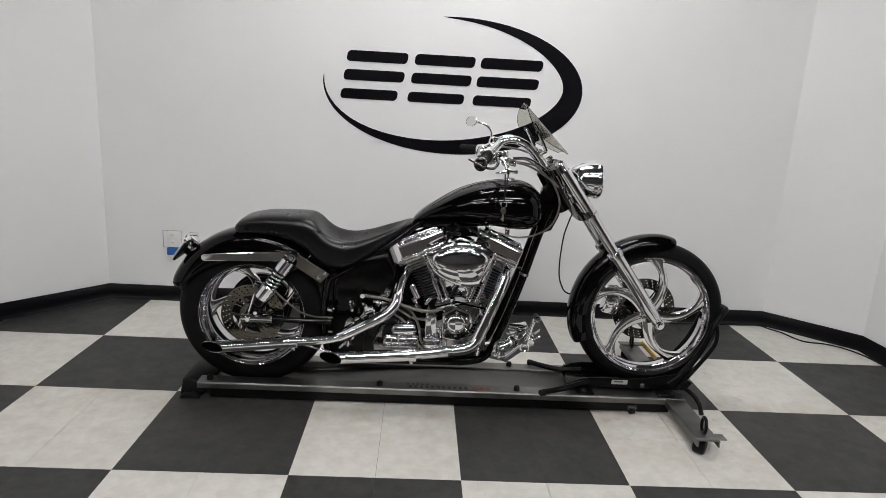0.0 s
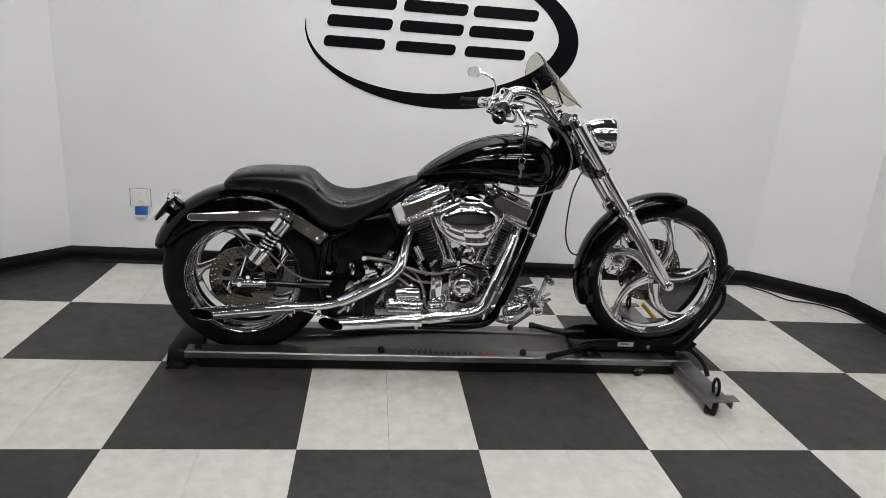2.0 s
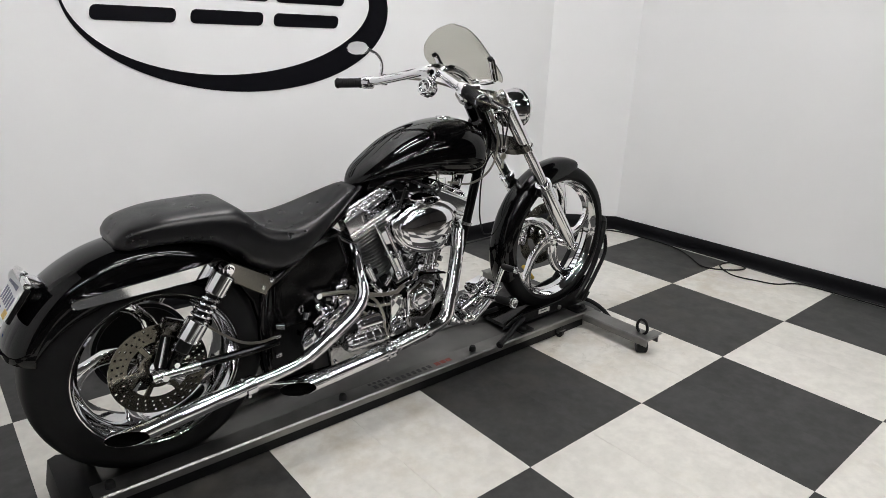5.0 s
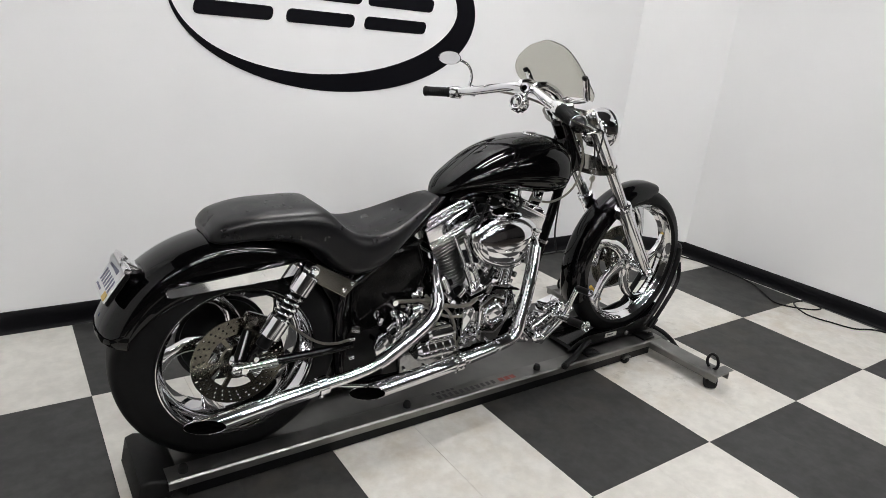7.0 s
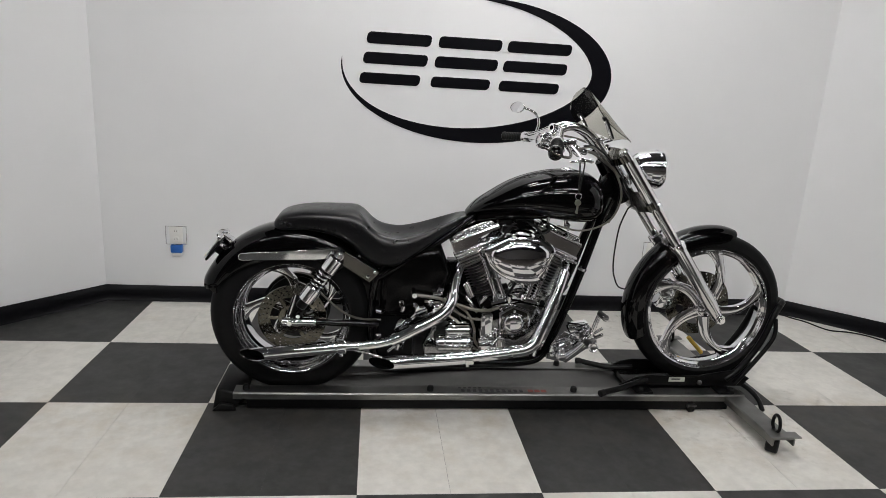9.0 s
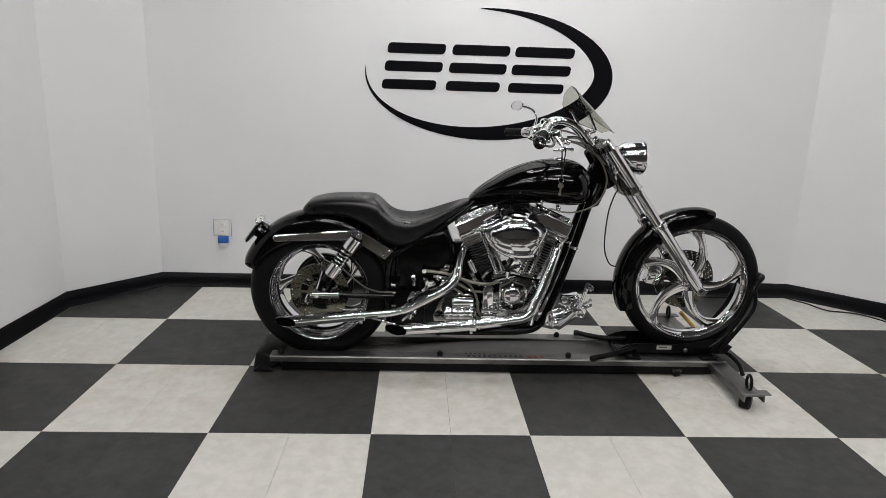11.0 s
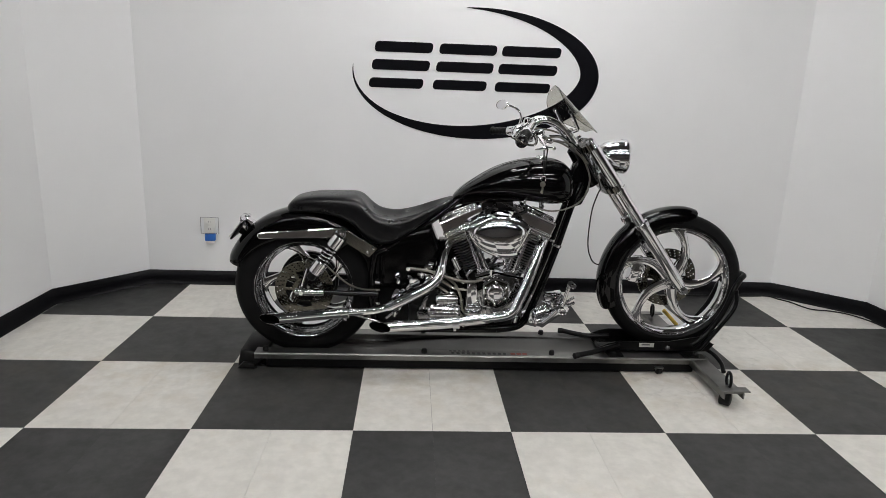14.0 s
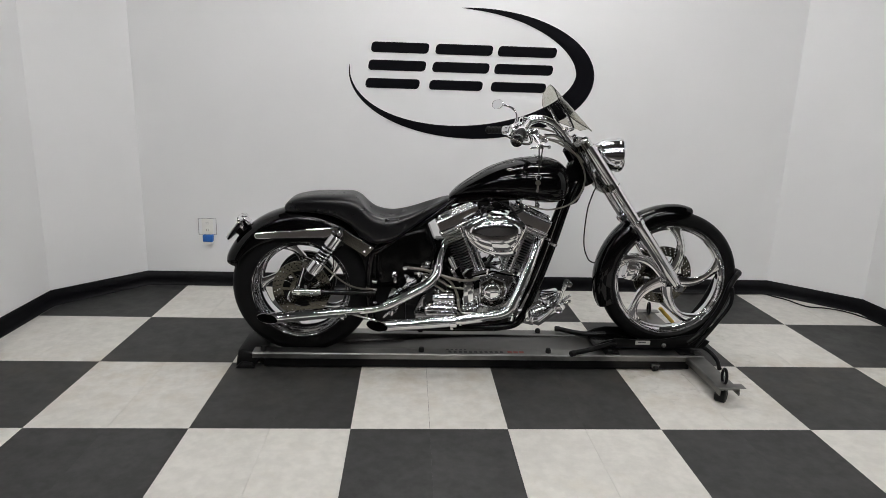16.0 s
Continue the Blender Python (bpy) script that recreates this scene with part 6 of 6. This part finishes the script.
# ---- wheel chock ----
ck = thing("wheel_chock", (0, YC, 0), "black steel front wheel chock bolted on the dolly", "wheel chock")
for s in (-1, 1):
    o = [(1.10, 0.088), (1.12, 0.100), (1.17, 0.124), (1.22, 0.134), (1.28, 0.134), (1.34, 0.132), (1.46, 0.136), (1.62, 0.165), (1.69, 0.125), (1.66, 0.088)]
    part("side_plate", slab(o, s * 0.082, s * 0.092, 0.003), SATIN, ck, "black steel cradle side plate")
    hy = 0.180 if s < 0 else 0.136
    part("handle", tube([(0.995, s * hy, 0.098), (1.07, s * (0.7 * hy + 0.027), 0.101), (1.14, s * (0.35 * hy + 0.058), 0.106), (1.22, s * 0.090, 0.114)] if s < 0 else [(0.995, hy, 0.098), (1.06, 0.108, 0.093), (1.13, 0.080, 0.093), (1.22, 0.070, 0.100)], 0.0125, 14), SATIN, ck, "black tubular handle")
    part("handle_cap", lathe([(0.0125, 0), (0.0142, 0.001), (0.0142, 0.022), (0.010, 0.026), (0, 0.026)], (1.000, s * hy, 0.098), (-0.9, s * 0.42 * (hy - 0.09) / 0.09, -0.06), 16), RUBBER, ck, "black rubber end cap")
    part("foot", box((0.075, 0.075, 0.010), pose(1.19, s * 0.118, 0.084), 0.004), SATIN, ck, "black foot plate")
    part("foot", box((0.075, 0.075, 0.010), pose(1.555, s * 0.118, 0.084), 0.004), SATIN, ck, "black foot plate")
    part("hoop_arm", tube([(1.58, s * 0.086, 0.118), (1.64, s * 0.084, 0.170), (1.705, s * 0.080, 0.262), (1.738, s * 0.076, 0.335), (1.762, s * 0.070, 0.405), (1.800, s * 0.045, 0.448)], 0.013, 14), SATIN, ck, "black hoop arm")
    part("brace", tube([(1.62, s * 0.096, 0.100), (1.685, s * 0.100, 0.196), (1.752, s * 0.098, 0.296), (1.770, s * 0.090, 0.345), (1.768, s * 0.078, 0.400)], 0.0095, 10, 5), SATIN, ck, "black brace rod")
    part("outrigger_strap", tube([(1.640, s * 0.040, 0.100), (1.682, s * 0.105, 0.084), (1.700, s * 0.160, 0.060), (1.690, s * 0.215, 0.038)], 0.0105, 10), SATIN, ck, "black bent brace bar")
    part("bolt", lathe([(0.011, 0), (0.011, 0.006), (0.006, 0.010), (0, 0.010)], (1.46, s * 0.092, 0.105), (0, s, 0), 8), GALV, ck)
part("hoop_top", tube([(1.795, -0.048, 0.445), (1.822, -0.025, 0.456), (1.826, 0, 0.458), (1.822, 0.025, 0.456), (1.795, 0.048, 0.445)], 0.013, 14), SATIN, ck, "black hoop top")
part("cradle", slab([(1.13, 0.082), (1.60, 0.082), (1.70, 0.19), (1.69, 0.20), (1.58, 0.098), (1.14, 0.092)], -0.08, 0.08, 0.003), MATTE, ck, "black wheel cradle")
part("data_label", box((0.072, 0.0015, 0.020), pose(1.355, -0.0935, 0.118, 0, 0, 0)), LABELW, ck, "pale blank label", smooth=False)
part("data_bar", box((0.040, 0.0012, 0.006), pose(1.350, -0.0945, 0.120)), INK, ck, "", smooth=False)
part("strap_handle", tube([(1.560, 0.235, 0.185), (1.640, 0.235, 0.105)], 0.010, 10), YELLOW, ck, "yellow lever grip")

# ---- wall outlets and cable ----
def outlet(x, z, label):
    o = thing("wall_outlet", (x, YB, z), label, "wall outlet")
    bm = box((0.072, 0.007, 0.100), pose(0, -0.0036, 0), 0.003)
    part("face_plate", bm, PLASTIC, o, "white plastic face plate")
    bm = bmesh.new()
    for a, b, c, d in ((-0.056, 0.0, 0.0035, 0.1065), (0.056, 0.0, 0.0035, 0.1065), (0, 0.052, 0.1155, 0.003), (0, -0.052, 0.1155, 0.003)):
        add_box(bm, (c, 0.006, d), pose(a, -0.0033, b), 0.001, 1)
    part("trim_frame", bm, POLISHED, o, "thin grey metal frame")
    for dz in (-0.023, 0.023):
        part("socket", lathe([(0, 0.010), (0.016, 0.010), (0.0175, 0.008), (0.0175, 0)], (0, 0, dz), (0, -1, 0), 20), PLASTIC, o)
        for dx in (-0.006, 0.006):
            part("slot", box((0.002, 0.002, 0.008), pose(dx, -0.0105, dz + 0.002)), DARK, o, "", smooth=False)
    return o


outlet(-1.080, 0.391, "white wall outlet in a thin metal frame")
fr2 = thing("plug_in_freshener", (-1.071, YB, 0.302), "white and blue plug-in air freshener below the outlet", "air freshener")
part("body", box((0.057, 0.034, 0.064), pose(0, -0.0245, 0.010), 0.008, 3), PLASTIC, fr2, "white plastic body")
part("refill", box((0.063, 0.036, 0.046), pose(0, -0.0285, 0.019), 0.006, 3), BLUE, fr2, "blue liquid refill")
outlet(OUT2[0], OUT2[1], "white wall outlet with a black plug")
pg = thing("power_cord", (OUT2[0], YB, OUT2[1]), "thin black power cord running from the outlet along the floor", "power cord")
part("plug", box((0.024, 0.035, 0.024), pose(0, -0.028, -0.028), 0.005), RUBBER, pg, "black plug")
P0 = V((OUT2[0], YB, OUT2[1]))
cord = [(OUT2[0], YB - 0.045, OUT2[1] - 0.030), (OUT2[0] + 0.02, YB - 0.06, OUT2[1] - 0.10), (OUT2[0] + 0.05, YB - 0.05, 0.12), (OUT2[0] + 0.10, YB - 0.06, 0.010)] + CORD
part("cord", tube([V(p) - P0 for p in cord], 0.0042, 8, 8), RUBBER, pg, "black cord")

# ---- the floor, tile by tile ----
bm = bmesh.new()
vs = [bm.verts.new((c[0], c[1], -0.003)) for c in corners]
f = bm.faces.new(vs)
ex = bmesh.ops.extrude_face_region(bm, geom=[f])
bmesh.ops.translate(bm, verts=[g for g in ex["geom"] if isinstance(g, bmesh.types.BMVert)], vec=(0, 0, -0.1))
GROUT = mat("dark_seam", (0.03, 0.028, 0.026), 0.8)
flo = tagged(part("floor", bm, GROUT, smooth=False), "checkerboard floor of charcoal and white vinyl tiles", "floor", kind="structure")


def clip(poly, a, b):
    """Keeps the part of a polygon on the room's side of the line a-b."""
    n = V((b[1] - a[1], -(b[0] - a[0])))
    side = lambda p: (p[0] - a[0]) * n.x + (p[1] - a[1]) * n.y
    out = []
    for i, p in enumerate(poly):
        q = poly[(i + 1) % len(poly)]
        sp, sq = side(p), side(q)
        if sp >= 0:
            out.append(p)
        if sp * sq < 0:
            t = sp / (sp - sq)
            out.append((p[0] + (q[0] - p[0]) * t, p[1] + (q[1] - p[1]) * t))
    return out


GAP = 0.00035


def tile_mesh(poly, material):
    bm = bmesh.new()
    lo = [bm.verts.new((x, y, -0.0028)) for x, y in poly]
    hi = [bm.verts.new((x, y, 0.0)) for x, y in poly]
    bm.faces.new(hi)
    n = len(poly)
    for i in range(n):
        bm.faces.new((lo[i], lo[(i + 1) % n], hi[(i + 1) % n], hi[i]))
    me = bpy.data.meshes.new("tile")
    bm.to_mesh(me)
    bm.free()
    me.materials.append(material)
    return me


whole = {}
bay = corners[:6]
far = bmesh.new()
for i in range(-9, 11):
    for j in range(-13, 4):
        white = (i + j) % 2 == 0
        material = TILE_W if white else TILE_B
        near = -4 <= i <= 5 and j >= -3
        for h in (0, 1):
            x0, y0 = i * G + h * G / 2, j * G
            seam = GAP * (1.6 if white else 0.15)
            g0, g1 = (GAP if h == 0 else seam), (seam if h == 0 else GAP)
            poly = [(x0 + g0, y0 + GAP), (x0 + G / 2 - g1, y0 + GAP), (x0 + G / 2 - g1, y0 + G - GAP), (x0 + g0, y0 + G - GAP)]
            cut = poly
            if j >= -1:
                for a, b in zip(bay, bay[1:]):
                    cut = clip(cut, a, b)
                    if len(cut) < 3:
                        break
            if len(cut) < 3 or (j == -2 and not -4 <= i <= 5):
                continue
            if not near:
                vs = [far.verts.new((x, y, 0.0)) for x, y in cut]
                far.faces.new(vs).material_index = 2 if j < -3 else 0 if white else 1
                continue
            if len(cut) == 4 and all(abs(p[0] - q[0]) + abs(p[1] - q[1]) < 1e-9 for p, q in zip(cut, poly)):
                key = (material.name, h)
                if key not in whole:
                    whole[key] = tile_mesh([(p[0] - x0, p[1] - y0) for p in poly], material)
                me = whole[key]
            else:
                me = tile_mesh([(p[0] - x0, p[1] - y0) for p in cut], material)
            t = new("tile", me)
            t.location = (x0, y0, 0)
            t.parent = flo
tagged(part("far_tiles", far, [TILE_W, TILE_B, CONCRETE], flo, smooth=False), kind="stuff")
